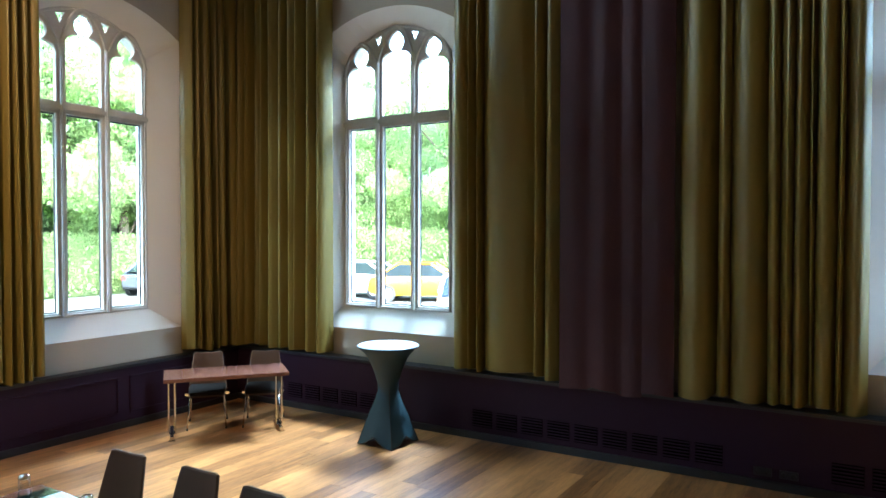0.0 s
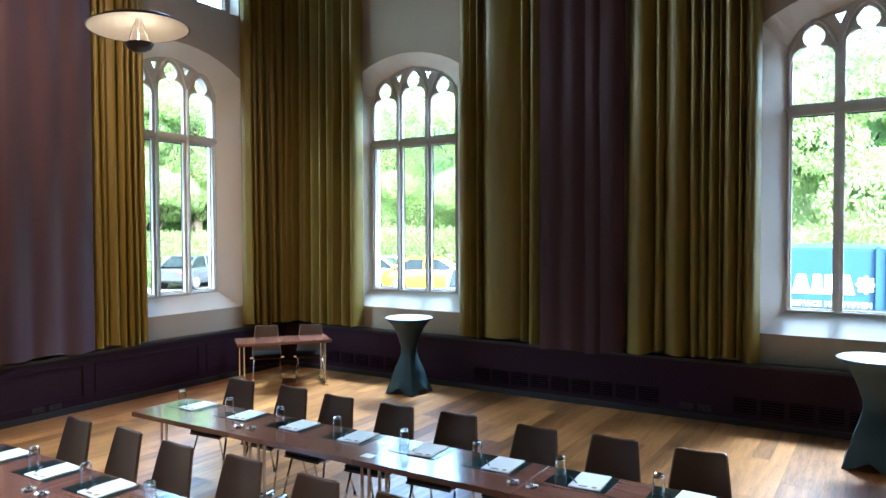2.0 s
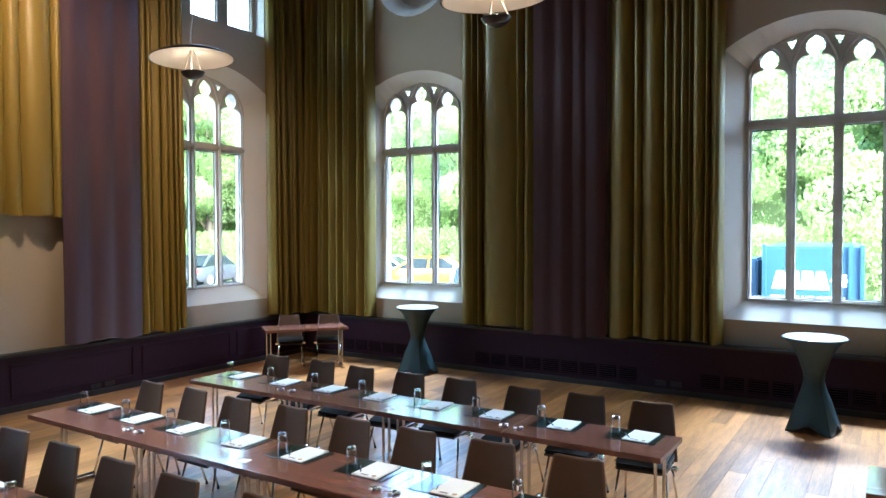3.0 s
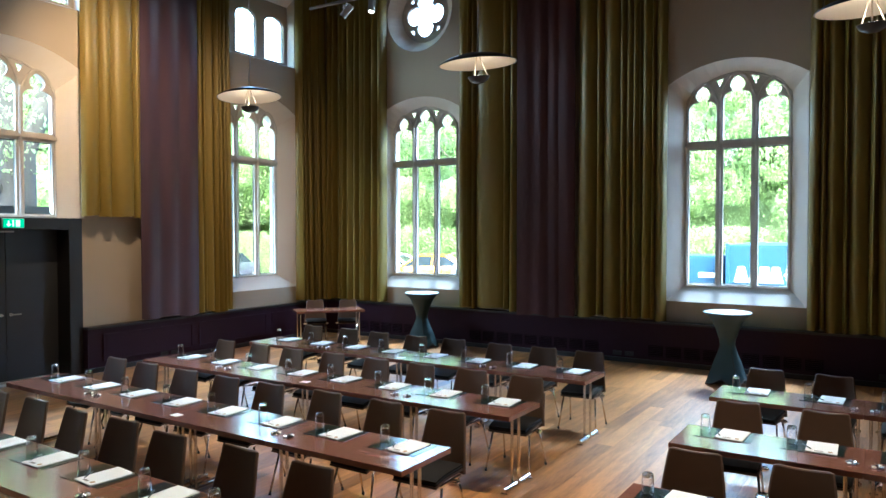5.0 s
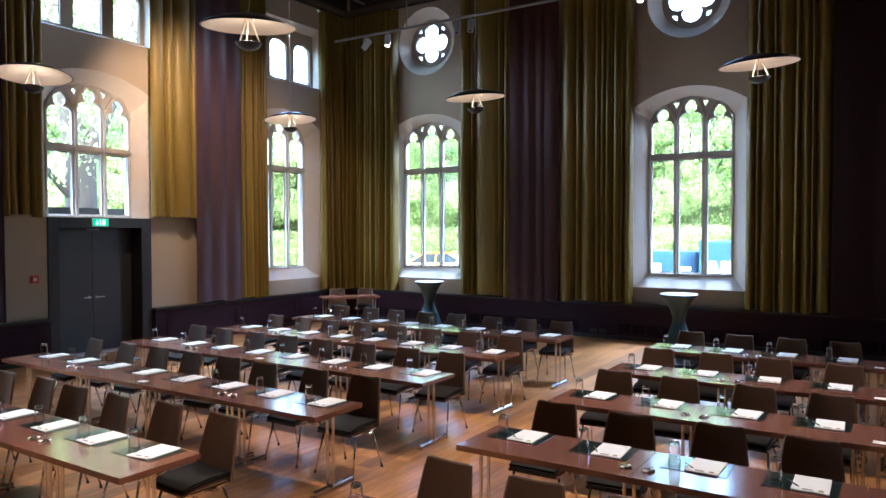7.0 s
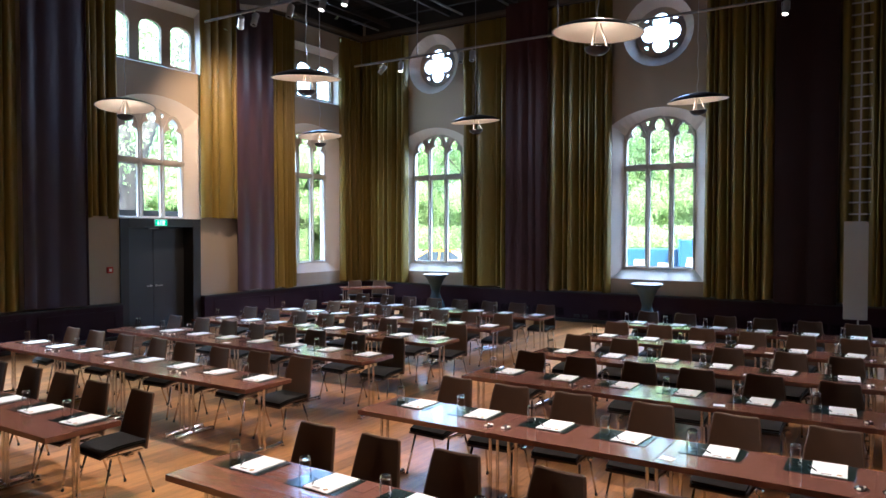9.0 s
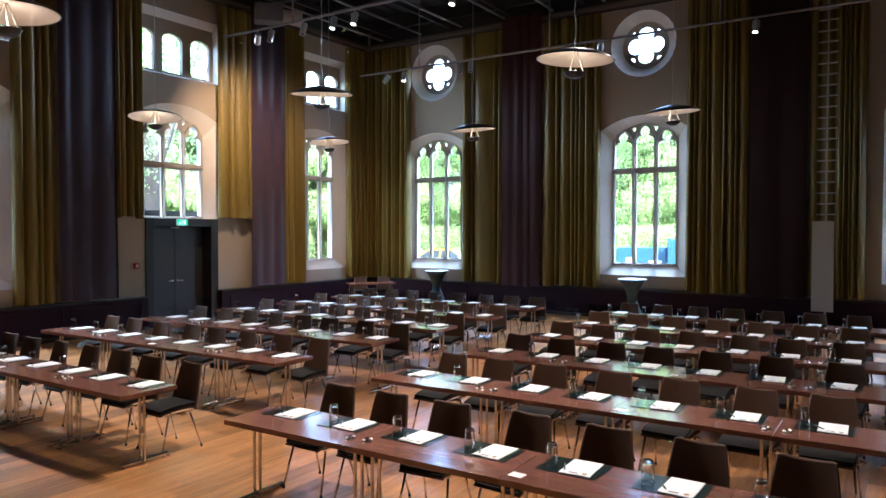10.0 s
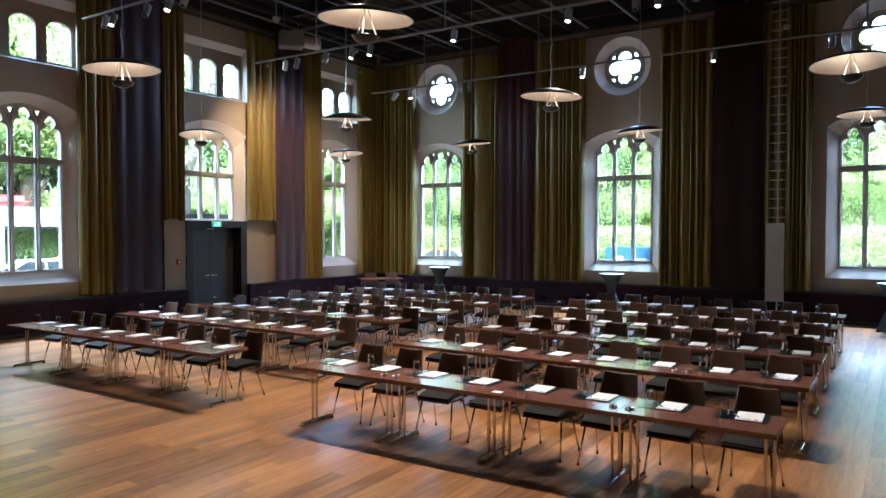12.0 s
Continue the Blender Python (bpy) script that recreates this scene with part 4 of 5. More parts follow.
TLABEL = "walnut topped folding seminar table on chrome T legs"
rng = random.Random(11)
for block in (0, 1):
    for i, y in enumerate(ROW_Y):
        x0, x1 = ((LEFT_START[i], LEFT_END[i]), (RIGHT_START[i], RIGHT_END[i]))[block]
        n, length = 4, (x1 - x0) / 4
        for k in range(n):
            seminar_table(length, TLABEL, pose(x0 + (k + 0.5) * length, y, 0), "rows of seminar tables")
        for k in range(2 * n):
            cx = x0 + (k + 0.5) * length / 2
            put("chair", chair, pose(cx + rng.uniform(-0.03, 0.03), y + 0.77 + rng.uniform(-0.03, 0.03), 0, 0, 0, rng.uniform(-5, 5)))
            t = TABLE_H
            j = rng.uniform(-0.015, 0.015)
            put("mat", writing_mat, pose(cx - 0.01 + j, y + 0.455, t, 0, 0, rng.uniform(-1.5, 1.5)))
            put("pad", notepad, pose(cx + 0.045 + j, y + 0.455, t + 0.0042, 0, 0, rng.uniform(-5, 5)))
            put("pen", pen, pose(cx - 0.05 + j, y + 0.40, t + 0.0125, 0, 0, rng.uniform(-70, -45)))
            put("glass", glass_tumbler, pose(cx - 0.155 + j, y + 0.43, t + 0.0042))
        put("card", name_card, pose(x0 + 2.05 * length, y + 0.13, t, 0, 0, rng.uniform(-12, 12)))
        for k in (1, 3):
            put("openers", sweets, pose(x0 + k * length, y + 0.18, t + 0.0005, 0, 0, rng.uniform(-8, 8)))


# ---- table and chairs in the corner ----
corner = seminar_table(1.40, "walnut topped folding side table standing in the corner", pose(-6.42, 5.72, 0, 0, 0, 52), "")
for dx, dy, a in ((-7.07, 5.97, 47), (-6.57, 6.42, 40)):
    copy_thing(protos["chair"], pose(dx, dy, 0, 0, 0, a))


# ---- high tables in stretch covers ----
PROFILE = ((0.0, 0.345), (0.14, 0.285), (0.30, 0.222), (0.42, 0.160), (0.53, 0.118), (0.62, 0.120), (0.76, 0.168), (0.89, 0.232), (0.945, 0.285), (0.985, 0.338), (1.0, 0.355))
TALL = 1.10


def cover_radius(f):
    """Half width of the stretched cover at a share f of its height."""
    for (fa, ra), (fb, rb) in zip(PROFILE, PROFILE[1:]):
        if f <= fb:
            return ra + (rb - ra) * (f - fa) / (fb - fa)
    return PROFILE[-1][1]


def cover_point(a, f, out=0.0):
    """A point of the cover: pulled to four feet below, round above."""
    square = max(0.0, 1.0 - f / 0.66) ** 0.7
    c, s = abs(math.cos(a)), abs(math.sin(a))
    pull = 1.0 - square * (1.0 - 1.0 / (c + s)) * 0.86
    r = cover_radius(f) * pull + out
    lift = 0.10 * (1 - abs(math.cos(2 * a)) ** 1.3) * max(0.0, 1 - f * 5)
    return Vector((r * math.cos(a), r * math.sin(a), 0.006 + (TALL - 0.006) * f + lift))


def high_table(m):
    t = thing("high_table", "round high table in a dark teal stretch cover", "high table", m, "high tables")
    bm = bmesh.new()
    n, rows = 64, 30
    g = [[bm.verts.new(cover_point(k * math.tau / n, r / rows)) for k in range(n)] for r in range(rows + 1)]
    rim = [bm.verts.new((0.335 * math.cos(k * math.tau / n), 0.335 * math.sin(k * math.tau / n), TALL + 0.008)) for k in range(n)]
    g.append(rim)
    for a, b in zip(g, g[1:]):
        for k in range(n):
            bm.faces.new((a[k], a[(k + 1) % n], b[(k + 1) % n], b[k])).smooth = True
    cover = part("cover", bm, STRETCH, t)
    for k in range(4):
        bm = bmesh.new()
        sweep(bm, [cover_point(k * math.pi / 2, 0.004 + 0.56 * i / 14, 0.0005) for i in range(15)], 0.0042, 6)
        part("seam", bm, PENBLACK, cover, "dark stitched corner seam")
    bm = bmesh.new()
    sweep(bm, [cover_point(k * math.tau / n, 0.0) for k in range(n + 1)], 0.007, 6)
    part("hem", bm, PENBLACK, cover, "dark arched hem")
    bm = bmesh.new()
    lathe(bm, [(0, 1.085), (0.33, 1.085), (0.343, 1.095), (0.343, 1.106), (0.333, 1.112), (0, 1.112)], 48)
    part("tabletop", bm, TABLEGLARE, t, "round tabletop with sky glare in its colour")
    bm = bmesh.new()
    tube(bm, (0, 0, 0.03), (0, 0, 1.07), 0.035, 12)
    part("column", bm, STEEL, t)
    for k in range(4):
        a = k * math.pi / 2
        bm = bmesh.new()
        tube(bm, (0, 0, 0.05), (0.29 * math.cos(a), 0.29 * math.sin(a), 0.03), 0.018, 8)
        lathe(bm, [(0, 0), (0.03, 0), (0.03, 0.02), (0, 0.03)], 12, (0.295 * math.cos(a), 0.295 * math.sin(a), 0))
        part("foot", bm, STEEL, t)
    return t


ht = high_table(pose(-4.75, 6.56, 0, 0, 0, 42))
copy_thing(ht, pose(1.15, 6.24, 0, 0, 0, 35))
copy_thing(ht, pose(7.75, 6.2, 0, 0, 0, 10))

# ---- tall loudspeaker column with cable ladder ----
col = thing("cable_ladder", "tall grey metal cable ladder standing before the curtain", "cable ladder", pose(5.17, 7.02, 0))
bm = bmesh.new()
box(bm, 0.034, 0.066, -0.055, -0.02, 0.0, 8.3)
part("upright", bm, GREYPANEL, col)
for k in range(24):
    z = 2.62 + k * 0.235
    bm = bmesh.new()
    box(bm, -0.14, 0.24, -0.070, -0.056, z, z + 0.032)
    part("rung", bm, GREYPANEL, col)
bm = bmesh.new()
box(bm, -0.215, 0.215, -0.10, -0.057, 0.50, 2.49, 0.006)
part("cover_panel", bm, GREYPANEL, col, "flat light grey cover panel")
bm = bmesh.new()
box(bm, -0.2, 0.2, -0.12, 0.12, 0.0, 0.02, 0.004)
part("base_plate", bm, PALESTEEL, col)

# ---- air outlet and smoke detectors under the ceiling ----
duct = thing("air_duct", "dark ceiling air unit with a silver outlet pipe", "duct", pose(-6.85, 2.62, 7.80, 0, 0, 50))
bm = bmesh.new()
tube(bm, (-0.05, 0, 0), (0.42, 0, -0.05), 0.17, 20, 0.19)
part("pipe", bm, PALESTEEL, duct)
bm = bmesh.new()
lathe(bm, [(0.185, 0.0), (0.205, 0.0), (0.205, 0.04), (0.185, 0.04)], 20, closed=True)
bmesh.ops.transform(bm, matrix=pose(0.40, 0, -0.05, 0, 90, 0), verts=bm.verts)
part("collar", bm, PALESTEEL, duct)
bm = bmesh.new()
box(bm, -0.75, -0.051, -0.26, 0.26, -0.2, 0.24, 0.02)
part("casing", bm, STEEL, duct, "grey sheet metal casing")
bm = bmesh.new()
for x in (-0.6, -0.2):
    tube(bm, (x, 0, 0.24), (x, 0, 1.05), 0.012, 6)
part("hanger", bm, STEEL, duct)



def dome(x, y, z):
    d = thing("ceiling_detector", "small pale dome detector hung under the ceiling", "detector", pose(x, y, z), "ceiling detectors")
    bm = bmesh.new()
    lathe(bm, [(0.0, -0.10), (0.06, -0.085), (0.095, -0.045), (0.105, 0.0), (0.095, 0.03), (0.0, 0.035)], 18)
    part("dome", bm, GREYPANEL, d)
    bm = bmesh.new()
    tube(bm, (0, 0, 0.03), (0, 0, 8.92 - z), 0.012, 6)
    part("stem", bm, STEEL, d)


dome(-6.1, 0.76, 7.9)
dome(5.38, 7.02, 7.42)

# ---- outside: ground, hedge, trees, cars, container ----
bm = bmesh.new()
bm.faces.new([bm.verts.new(c) for c in ((-1500, -1500, -0.27), (1500, -1500, -0.27), (1500, 1500, -0.27), (-1500, 1500, -0.27))])
solo("ground", bm, ASPHALT, "grey asphalt car park around the hall", "ground", kind="structure")


def leaf_mesh(name, count, seed, shape, size):
    """Many small leaf clumps scattered through shape(rng) positions."""
    r = random.Random(seed)
    verts, faces = [], []
    for _ in range(count):
        c = Vector(shape(r))
        q = Euler((r.uniform(0, 6.28), r.uniform(0, 6.28), r.uniform(0, 6.28))).to_matrix()
        s = size * r.uniform(0.5, 1.4)
        b = len(verts)
        verts += [tuple(c + q @ Vector(p)) for p in ((-s, 0, 0), (0, -s * 0.55, s * 0.12), (s, 0, 0), (0, s * 0.55, s * 0.12))]
        faces.append((b, b + 1, b + 2, b + 3))
    me = bpy.data.meshes.new(name)
    me.from_pydata(verts, [], faces)
    me.materials.append(LEAF)
    return me


def crown(seed, height, spread):
    r0 = random.Random(seed)
    blobs = [(r0.gauss(0, spread * 0.42), r0.gauss(0, spread * 0.42), height * r0.uniform(0.28, 1.0), spread * r0.uniform(0.22, 0.42)) for _ in range(26)]

    def shape(r):
        x, y, z, s = r.choice(blobs)
        d = Vector((r.gauss(0, 1), r.gauss(0, 1), r.gauss(0, 1))).normalized() * s * r.uniform(0.5, 1.05) ** 0.5
        return (x + d.x, y + d.y, max(0.6, z + d.z * 0.7))
    return leaf_mesh("crown", 42000, seed, shape, 0.075), blobs


CROWNS = [crown(100 + k, 9.5 + k, 3.4 + 0.3 * k) for k in range(3)]


def tree(k, m, scale):
    me, blobs = CROWNS[k]
    t = thing("tree", "leafy green broadleaf tree outside the window", "tree", m @ Matrix.Scale(scale, 4), "trees outside")
    bm = bmesh.new()
    tube(bm, (0, 0, -0.3), (0.1, 0.05, 3.2), 0.28, 10, 0.2)
    tube(bm, (0.1, 0.05, 3.2), (0.0, 0.2, 8.5), 0.2, 8, 0.05)
    for x, y, z, s in blobs[:9]:
        tube(bm, (0.08, 0.05, max(1.6, z - 2.8)), (x, y, z), 0.08, 6, 0.02)
    part("trunk", bm, BARK, t)
    c = new("crown", me)
    c.parent = t
    return t


rng = random.Random(21)
spots = [(-42 + 3.5 * k + rng.uniform(-1, 1), 29.5 + rng.uniform(-1, 3)) for k in range(19)]
spots += [(-46 + 4.5 * k + rng.uniform(-1, 1), 36 + rng.uniform(-1.5, 3)) for k in range(18)]
spots += [(-32 - rng.uniform(-1, 3), -14 + 3.6 * k + rng.uniform(-1, 1)) for k in range(12)]
spots += [(-39 - rng.uniform(0, 3), -16 + 4.4 * k + rng.uniform(-1, 1)) for k in range(11)]
spots += [(-30.6 + rng.uniform(-0.8, 0.8), 9.5 + 2.9 * k + rng.uniform(-0.7, 0.7)) for k in range(9)]
for i, (x, y) in enumerate(spots):
    tree(i % 3, pose(x, y, -0.27, 0, 0, rng.uniform(0, 360)), rng.uniform(0.9, 1.25) * (2.0 if x < -31 and y < 17 else 1.0))


def hedge(x0, x1, y0, y1, h, seed):
    me = leaf_mesh("hedge", 80000, seed, lambda r: (r.uniform(x0, x1), r.uniform(y0, y1), r.uniform(0, h) + 0.25 * r.random()), 0.075)
    bm = bmesh.new()
    bm.from_mesh(me)
    box(bm, x0 + 0.3, x1 - 0.3, y0 + 0.45, y1 - 0.3, 0.0, h - 0.35)
    bm.to_mesh(me)
    bm.free()
    tagged(new("hedge", me), "dense green leafy hedge behind the car park", "hedge", kind="stuff").location.z = -0.25


hedge(-26, 22, 26.2, 27.6, 2.6, 7)
hedge(-29, -27.6, -14, 26, 2.4, 8)
hedge(-30, 24, 28.0, 29.6, 4.6, 17)
hedge(-33.0, -31.4, 8, 36, 4.6, 18)


def car(m, paint, label):
    c = thing("car", label, "car", m, "parked cars")
    bm = bmesh.new()
    secs = [(-2.1, 0.62, 0.45, 0.62), (-2.0, 0.76, 0.3, 0.82), (-1.3, 0.86, 0.25, 0.93), (-0.7, 0.88, 0.25, 0.97), (0.6, 0.88, 0.25, 0.97), (1.4, 0.87, 0.25, 0.96), (1.95, 0.8, 0.3, 0.93), (2.08, 0.7, 0.42, 0.8)]
    rings = []
    for x, w, z0, z1 in secs:
        prof = [(-w * 0.92, z0), (-w, z0 + 0.15), (-w, z1 - 0.14), (-w * 0.93, z1), (w * 0.93, z1), (w, z1 - 0.14), (w, z0 + 0.15), (w * 0.92, z0)]
        rings.append([bm.verts.new((x, y, z)) for y, z in prof])
    for a, b in zip(rings, rings[1:]):
        for k in range(8):
            bm.faces.new((a[k], b[k], b[(k + 1) % 8], a[(k + 1) % 8])).smooth = True
    bm.faces.new(rings[0])
    bm.faces.new(rings[-1][::-1])
    body = part("body", bm, paint, c)
    bm = bmesh.new()
    secs = [(-1.1, 0.80, 0.96, 0.99), (-0.35, 0.70, 0.96, 1.42), (0.9, 0.68, 0.96, 1.45), (1.75, 0.74, 0.95, 1.02)]
    rings = [[bm.verts.new((x, y, z)) for y, z in ((-w - 0.06, z0), (-w, z1 - 0.04), (-w * 0.85, z1), (w * 0.85, z1), (w, z1 - 0.04), (w + 0.06, z0))] for x, w, z0, z1 in secs]
    for a, b in zip(rings, rings[1:]):
        for k in range(5):
            bm.faces.new((a[k], b[k], b[k + 1], a[k + 1]))
    part("cabin_glass", bm, CARGLASS, c)
    bm = bmesh.new()
    box(bm, -0.36, 0.95, -0.62, 0.62, 1.43, 1.475, 0.015)
    for s in (-1, 1):
        tube(bm, (-1.1, s * 0.80, 0.97), (-0.36, s * 0.66, 1.44), 0.035, 6)
        tube(bm, (0.3, s * 0.84, 0.97), (0.25, s * 0.70, 1.44), 0.035, 6)
        tube(bm, (1.72, s * 0.80, 0.97), (0.92, s * 0.66, 1.45), 0.05, 6)
    part("roof", bm, paint, c)
    for x in (-1.35, 1.3):
        for s in (-1, 1):
            bm = bmesh.new()
            tube(bm, (x, s * 0.70, 0.32), (x, s * 0.895, 0.32), 0.32, 20)
            w = part("wheel", bm, RUBBER, c)
            bm = bmesh.new()
            tube(bm, (x, s * 0.89, 0.32), (x, s * 0.905, 0.32), 0.2, 14)
            part("rim", bm, PALESTEEL, w)
    for s in (-1, 1):
        bm = bmesh.new()
        box(bm, 1.96, 2.09, s * 0.62 - 0.12, s * 0.62 + 0.12, 0.68, 0.84, 0.02)
        part("tail_light", bm, RED, c)
        bm = bmesh.new()
        box(bm, -2.08, -1.98, s * 0.6 - 0.12, s * 0.6 + 0.12, 0.62, 0.72, 0.02)
        part("headlight", bm, WHITEPLASTIC, c)


YELLOWPAINT = material("yellow_car_paint", (0.50, 0.20, 0.004), 0.25, vary=0.03, bump=0)
WHITEPAINT = material("white_car_paint", (0.55, 0.56, 0.57), 0.3, vary=0.03, bump=0)
DARKPAINT = material("dark_car_paint", (0.03, 0.033, 0.04), 0.22, vary=0.05, bump=0)
SILVERPAINT = material("silver_car_paint", (0.32, 0.36, 0.38), 0.25, vary=0.05, bump=0)
BLUEPAINT = material("blue_container_paint", (0.004, 0.030, 0.066), 0.5, vary=0.15, scale=2, bump=0.02)
car(pose(-18.6, 23.4, -0.27, 0, 0, 10), WHITEPAINT, "white parked car beside the hedge")
car(pose(-15.2, 23.4, -0.27, 0, 0, 205), YELLOWPAINT, "yellow parked car with a white roof")
car(pose(-9.7, 17.2, -0.27, 0, 0, 121), SILVERPAINT, "silver parked car near the hall")
car(pose(-26.5, 20.2, -0.27, 0, 0, -70), DARKPAINT, "dark grey parked car near the trees")
car(pose(-19.0, 1.0, -0.27, 0, 0, 75), WHITEPAINT, "white parked car near the hall")
car(pose(-22.5, 4.6, -0.27, 0, 0, 80), DARKPAINT, "dark parked car before the white building")


def container(m):
    """The near end of a long steel press container."""
    c = thing("waste_container", "blue steel waste container with white lettering and rail", "container", m)
    bm = bmesh.new()
    box(bm, -1.15, 1.15, 0.0, 5.5, 0.2, 2.2, 0.05)
    part("body", bm, BLUEPAINT, c)
    for x in (-1.1, 0.85, 1.1):
        bm = bmesh.new()
        box(bm, x - 0.05, x + 0.05, -0.08, -0.001, 0.2, 2.25, 0.01)
        part("post", bm, BLUEPAINT, c)
    # the logo as four sloped blocks and a lobed disc
    for x, foot, head in ((-0.72, 0.20, 0.09), (-0.38, 0.13, 0.08), (-0.10, 0.13, 0.12), (0.20, 0.20, 0.09)):
        bm = bmesh.new()
        near = [bm.verts.new((x + a, -0.014, z)) for a, z in ((-foot, 1.12), (foot, 1.12), (head, 1.58), (-head, 1.58))]
        far = [bm.verts.new((v.co.x, -0.002, v.co.z)) for v in near]
        bm.faces.new(near)
        for k in range(4):
            bm.faces.new((near[k], far[k], far[(k + 1) % 4], near[(k + 1) % 4]))
        part("logo_block", bm, WHITEPAINT, c, "white logo drawn as plain sloped blocks")
    bm = bmesh.new()
    near = [bm.verts.new((0.62 + (0.19 + 0.03 * math.cos(8 * a)) * math.cos(a), -0.014, 1.36 + (0.19 + 0.03 * math.cos(8 * a)) * math.sin(a))) for a in (math.tau * k / 48 for k in range(48))]
    far = [bm.verts.new((v.co.x, -0.002, v.co.z)) for v in near]
    bm.faces.new(near)
    for k in range(48):
        bm.faces.new((near[k], far[k], far[(k + 1) % 48], near[(k + 1) % 48]))
    part("logo_disc", bm, WHITEPAINT, c, "white lobed round logo shape")
    text = bpy.data.curves.new("lettering", 'FONT')
    text.body, text.size, text.extrude, text.align_x, text.space_character, text.offset = "SERVICE MIT SYSTEM", 0.165, 0.005, 'CENTER', 1.12, 0.006
    holder = bpy.data.objects.new("lettering", text)
    me = bpy.data.meshes.new_from_object(holder)
    bm = bmesh.new()
    bm.from_mesh(me)
    bpy.data.objects.remove(holder)
    bpy.data.meshes.remove(me)
    bmesh.ops.transform(bm, matrix=pose(-0.10, -0.008, 0.83, 90), verts=bm.verts)
    part("lettering", bm, WHITEPAINT, c, "white lettering reading SERVICE MIT SYSTEM")
    bm = bmesh.new()
    box(bm, -0.95, 0.80, -0.05, -0.001, 0.66, 0.73, 0.01)
    part("rail", bm, WHITEPAINT, c, "white painted rail")
    bm = bmesh.new()
    box(bm, -1.1, 1.1, 0.05, 5.4, 0.0, 0.198)
    part("skid", bm, STEEL, c)


container(pose(0.18, 17.0, -0.27, 0, 0, 3))
skip = thing("blue_skip", "blue steel skip with white panels", "container", pose(-2.15, 17.4, -0.27, 0, 0, 3))
bm = bmesh.new()
box(bm, -1.0, 1.0, 0.0, 1.6, 0.05, 1.85, 0.05)
part("body", bm, BLUEPAINT, skip)
bm = bmesh.new()
box(bm, -0.6, -0.2, -0.012, -0.002, 1.05, 1.45)
part("white_panel", bm, WHITEPAINT, skip)
bm = bmesh.new()
box(bm, 0.3, 0.8, -0.012, -0.002, 1.2, 1.35)
part("white_panel", bm, WHITEPAINT, skip)

# white canopy building and railing west of the hall
hut = thing("canopy_building", "low white flat-roofed building with a red roof band", "building", pose(-27, 3, -0.27))
bm = bmesh.new()
box(bm, -2.5, 1.4, -7, 6.5, 2.75, 3.6, 0.05)
part("roof", bm, WHITEPAINT, hut)
bm = bmesh.new()
box(bm, -2.0, 1.0, -3.5, 1.6, 3.61, 4.15, 0.25)
part("roof_band", bm, RED, hut, "red rounded roof band")
bm = bmesh.new()
box(bm, -2.4, -2.0, -7, 6.5, 0.0, 2.749)
part("back_wall", bm, WHITEPAINT, hut)
for y in (-6.5, -3.2, 0.2, 3.4, 6.2):
    bm = bmesh.new()
    box(bm, 1.0, 1.15, y - 0.07, y + 0.07, 0.0, 2.749)
    part("post", bm, WHITEPAINT, hut)
stair = thing("outdoor_stair", "white painted outdoor stair with a railing", "stair", pose(-22, 11.0, -0.27))
for k in range(8):
    bm = bmesh.new()
    box(bm, -0.6, 0.6, 0.3 * k - 1.4, 0.3 * k - 1.12, 1.3 - 0.17 * k - 0.05, 1.3 - 0.17 * k)
    part("step", bm, WHITEPAINT, stair)
bm = bmesh.new()
box(bm, -1.0, 0.8, -4.5, -1.41, 0.0, 1.35)
part("landing", bm, WHITEPAINT, stair)
for k in range(16):
    bm = bmesh.new()
    y = -4.4 + k * 0.33
    top = 1.35 if y < -1.4 else 1.35 - (y + 1.4) * 0.56
    tube(bm, (0.7, y, max(0.0, top - 0.1)), (0.7, y, top + 1.0), 0.025, 6)
    part("baluster", bm, WHITEPAINT, stair)
bm = bmesh.new()
tube(bm, (0.7, -4.5, 2.35), (0.7, -1.4, 2.35), 0.04, 8)
tube(bm, (0.7, -1.4, 2.35), (0.7, 0.9, 1.06), 0.04, 8)
part("handrail", bm, WHITEPAINT, stair)

# old pale-barked tree close to the west windows
PALEBARK = material("pale_plane_bark", (0.045, 0.038, 0.030), 0.9, vary=0.45, scale=2.5, fine=14, bump=0.5)
old = thing("tree", "large pale-barked tree trunk close to the window", "tree", pose(-13.1, 2.9, -0.27), "trees outside")
bm = bmesh.new()
tube(bm, (0, 0, -0.1), (0, 0, 0.7), 0.52, 16, 0.42)
tube(bm, (0, 0, 0.7), (0.02, 0.03, 4.3), 0.42, 16, 0.36)
tube(bm, (0.02, -0.05, 4.2), (-0.3, -0.5, 8.5), 0.27, 12, 0.18)
tube(bm, (0.02, 0.12, 4.2), (0.2, 1.5, 8.0), 0.24, 12, 0.15)
tube(bm, (-0.3, -0.5, 8.5), (-0.5, -1.0, 12.0), 0.18, 10, 0.06)
tube(bm, (0.2, 1.5, 8.0), (0.4, 2.4, 11.5), 0.15, 10, 0.05)
tube(bm, (0.0, -0.2, 3.4), (0.3, -2.4, 5.6), 0.1, 8, 0.04)
part("trunk", bm, PALEBARK, old)
crown_leaves = leaf_mesh("crown", 14000, 77, lambda r: (r.gauss(-0.2, 1.6), r.gauss(0.2, 2.2), r.gauss(9.0, 1.8)), 0.075)
oc = new("crown", crown_leaves)
oc.parent = old
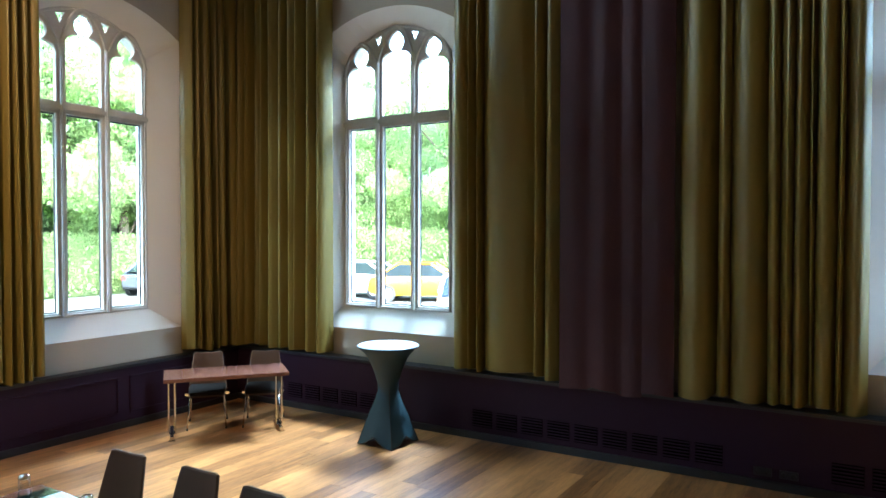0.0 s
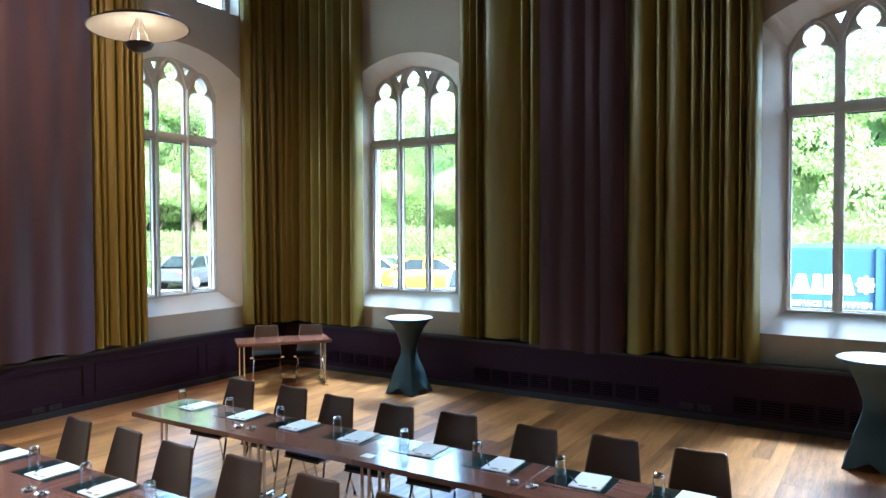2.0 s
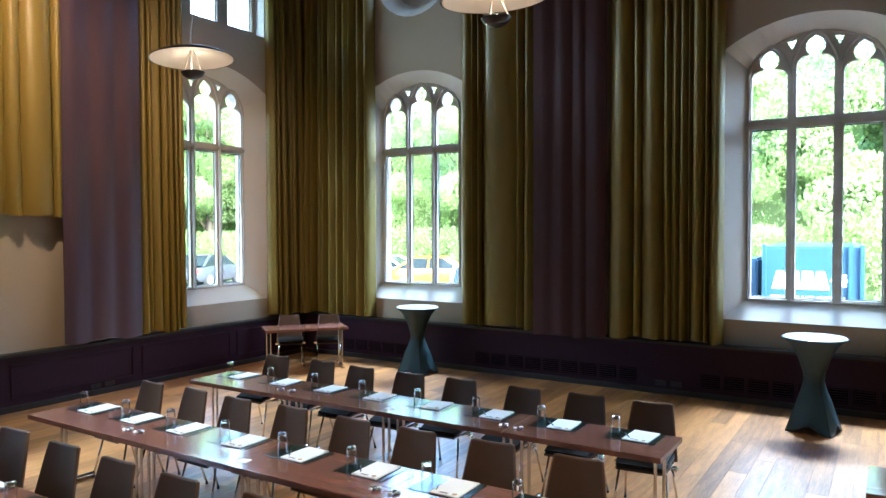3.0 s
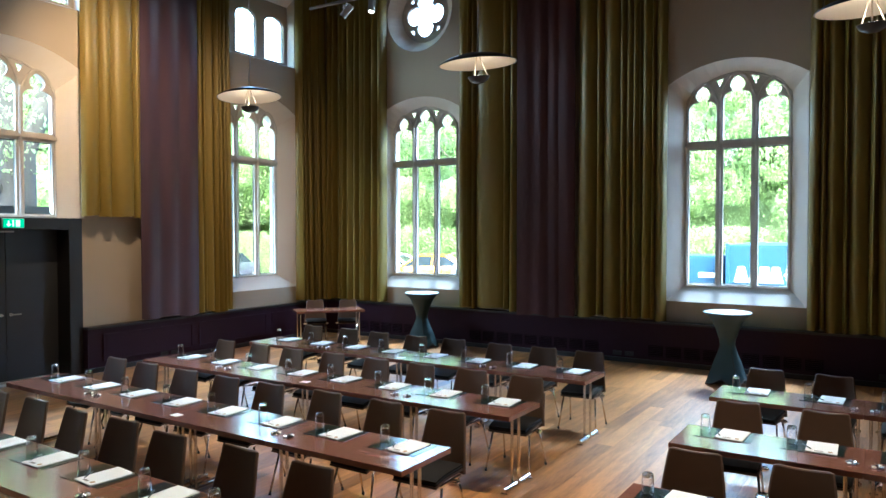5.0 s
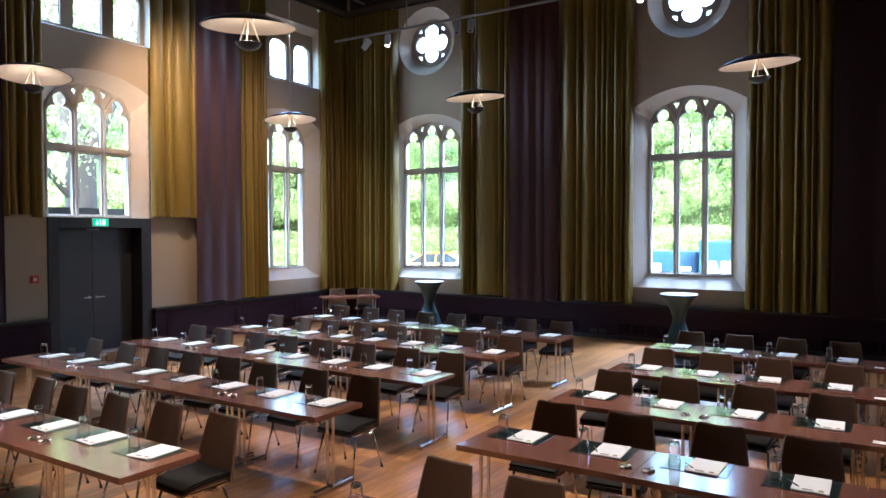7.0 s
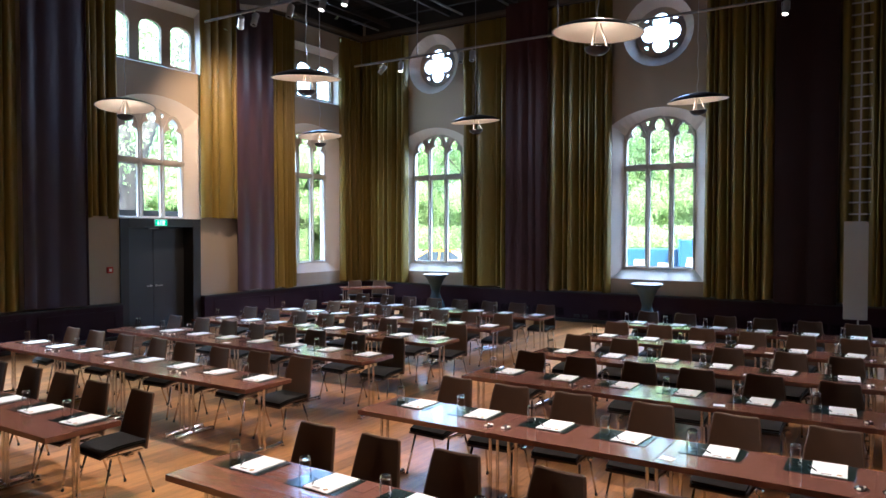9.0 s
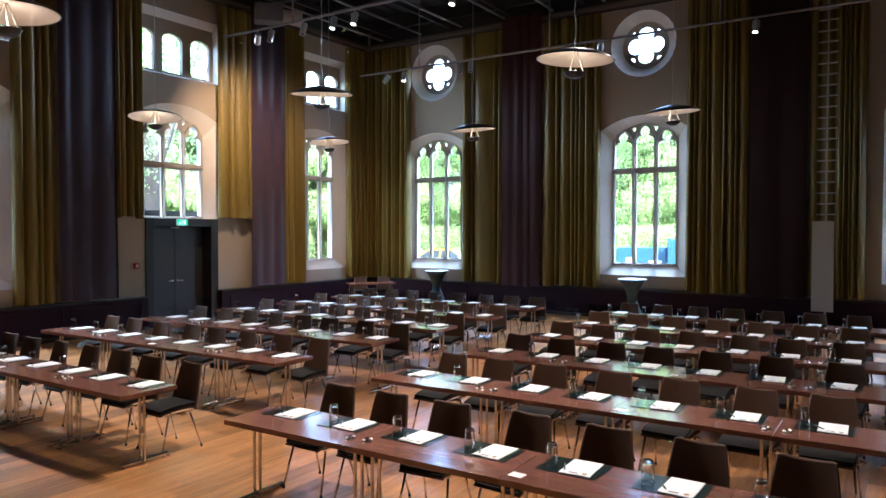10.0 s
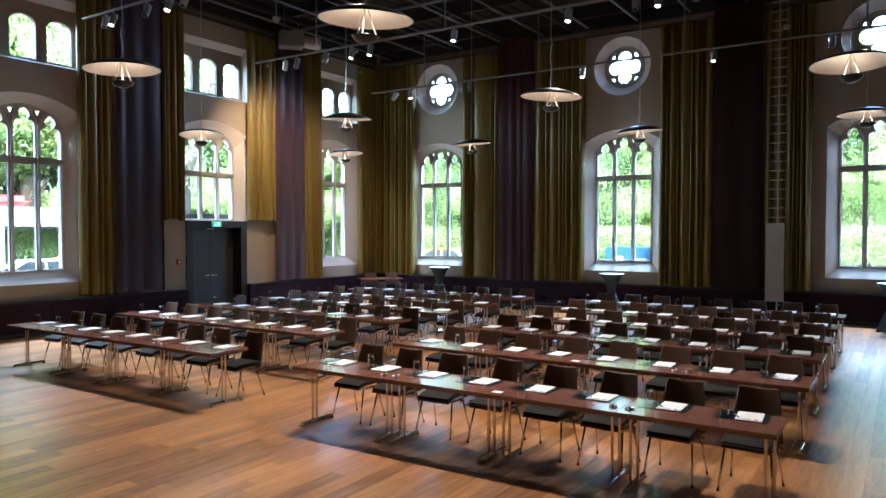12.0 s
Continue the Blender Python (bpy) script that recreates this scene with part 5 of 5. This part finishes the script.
twigs = leaf_mesh("twig_leaves", 700, 78, lambda r: (0.45 + r.gauss(0, 0.2), r.gauss(-1.1, 0.9), r.gauss(4.7, 0.45)), 0.06)
tw = new("twig_leaves", twigs)
tw.parent = old

# ---- floor boards ----
BW, rng = 0.178, random.Random(9)
joined_v, joined_f, cache, made = [], [], {}, 0
x = -7.97
while x < X_EAST - 0.02:
    w = min(BW, X_EAST - x)
    y = Y_SOUTH + rng.uniform(-1.8, 0.0)
    while y < 7.36:
        ln = rng.choice((1.2, 1.6, 2.0, 2.2, 2.4))
        a, b = max(y, Y_SOUTH), min(y + ln, 7.36)
        whole = (a == y and b == y + ln and w == BW)
        if b - a > 0.05:
            g, c, d = 0.0007, 0.0004, 0.0008
            base = [(g, g, -0.02), (w - g, g, -0.02), (w - g, b - a - g, -0.02), (g, b - a - g, -0.02)]
            rim = [(g, g, -d), (w - g, g, -d), (w - g, b - a - g, -d), (g, b - a - g, -d)]
            top = [(g + c, g + c, 0), (w - g - c, g + c, 0), (w - g - c, b - a - g - c, 0), (g + c, b - a - g - c, 0)]
            vs = base + rim + top
            fs = [(8, 9, 10, 11)] + [(i, (i + 1) % 4, 4 + (i + 1) % 4, 4 + i) for i in range(4)] + [(4 + i, 4 + (i + 1) % 4, 8 + (i + 1) % 4, 8 + i) for i in range(4)]
            if whole and made < 290 and -3.6 < x < 7.0 and -11.6 < a < -6.0:
                if ln not in cache:
                    me = bpy.data.meshes.new("floor_board")
                    me.from_pydata(vs, [], fs)
                    me.materials.append(OAK)
                    cache[ln] = me
                ob = new("floor_board", cache[ln])
                ob.location = (x, a, 0)
                ob.parent = floor
                made += 1
            else:
                o = len(joined_v)
                joined_v += [(p[0] + x, p[1] + a, p[2]) for p in vs]
                joined_f += [tuple(i + o for i in f) for f in fs]
        y += ln
    x += BW
me = bpy.data.meshes.new("floor_boards")
me.from_pydata(joined_v, [], joined_f)
me.materials.append(OAK_JOINED)
rest = tagged(new("floor_boards", me), kind="stuff")
rest.parent = floor
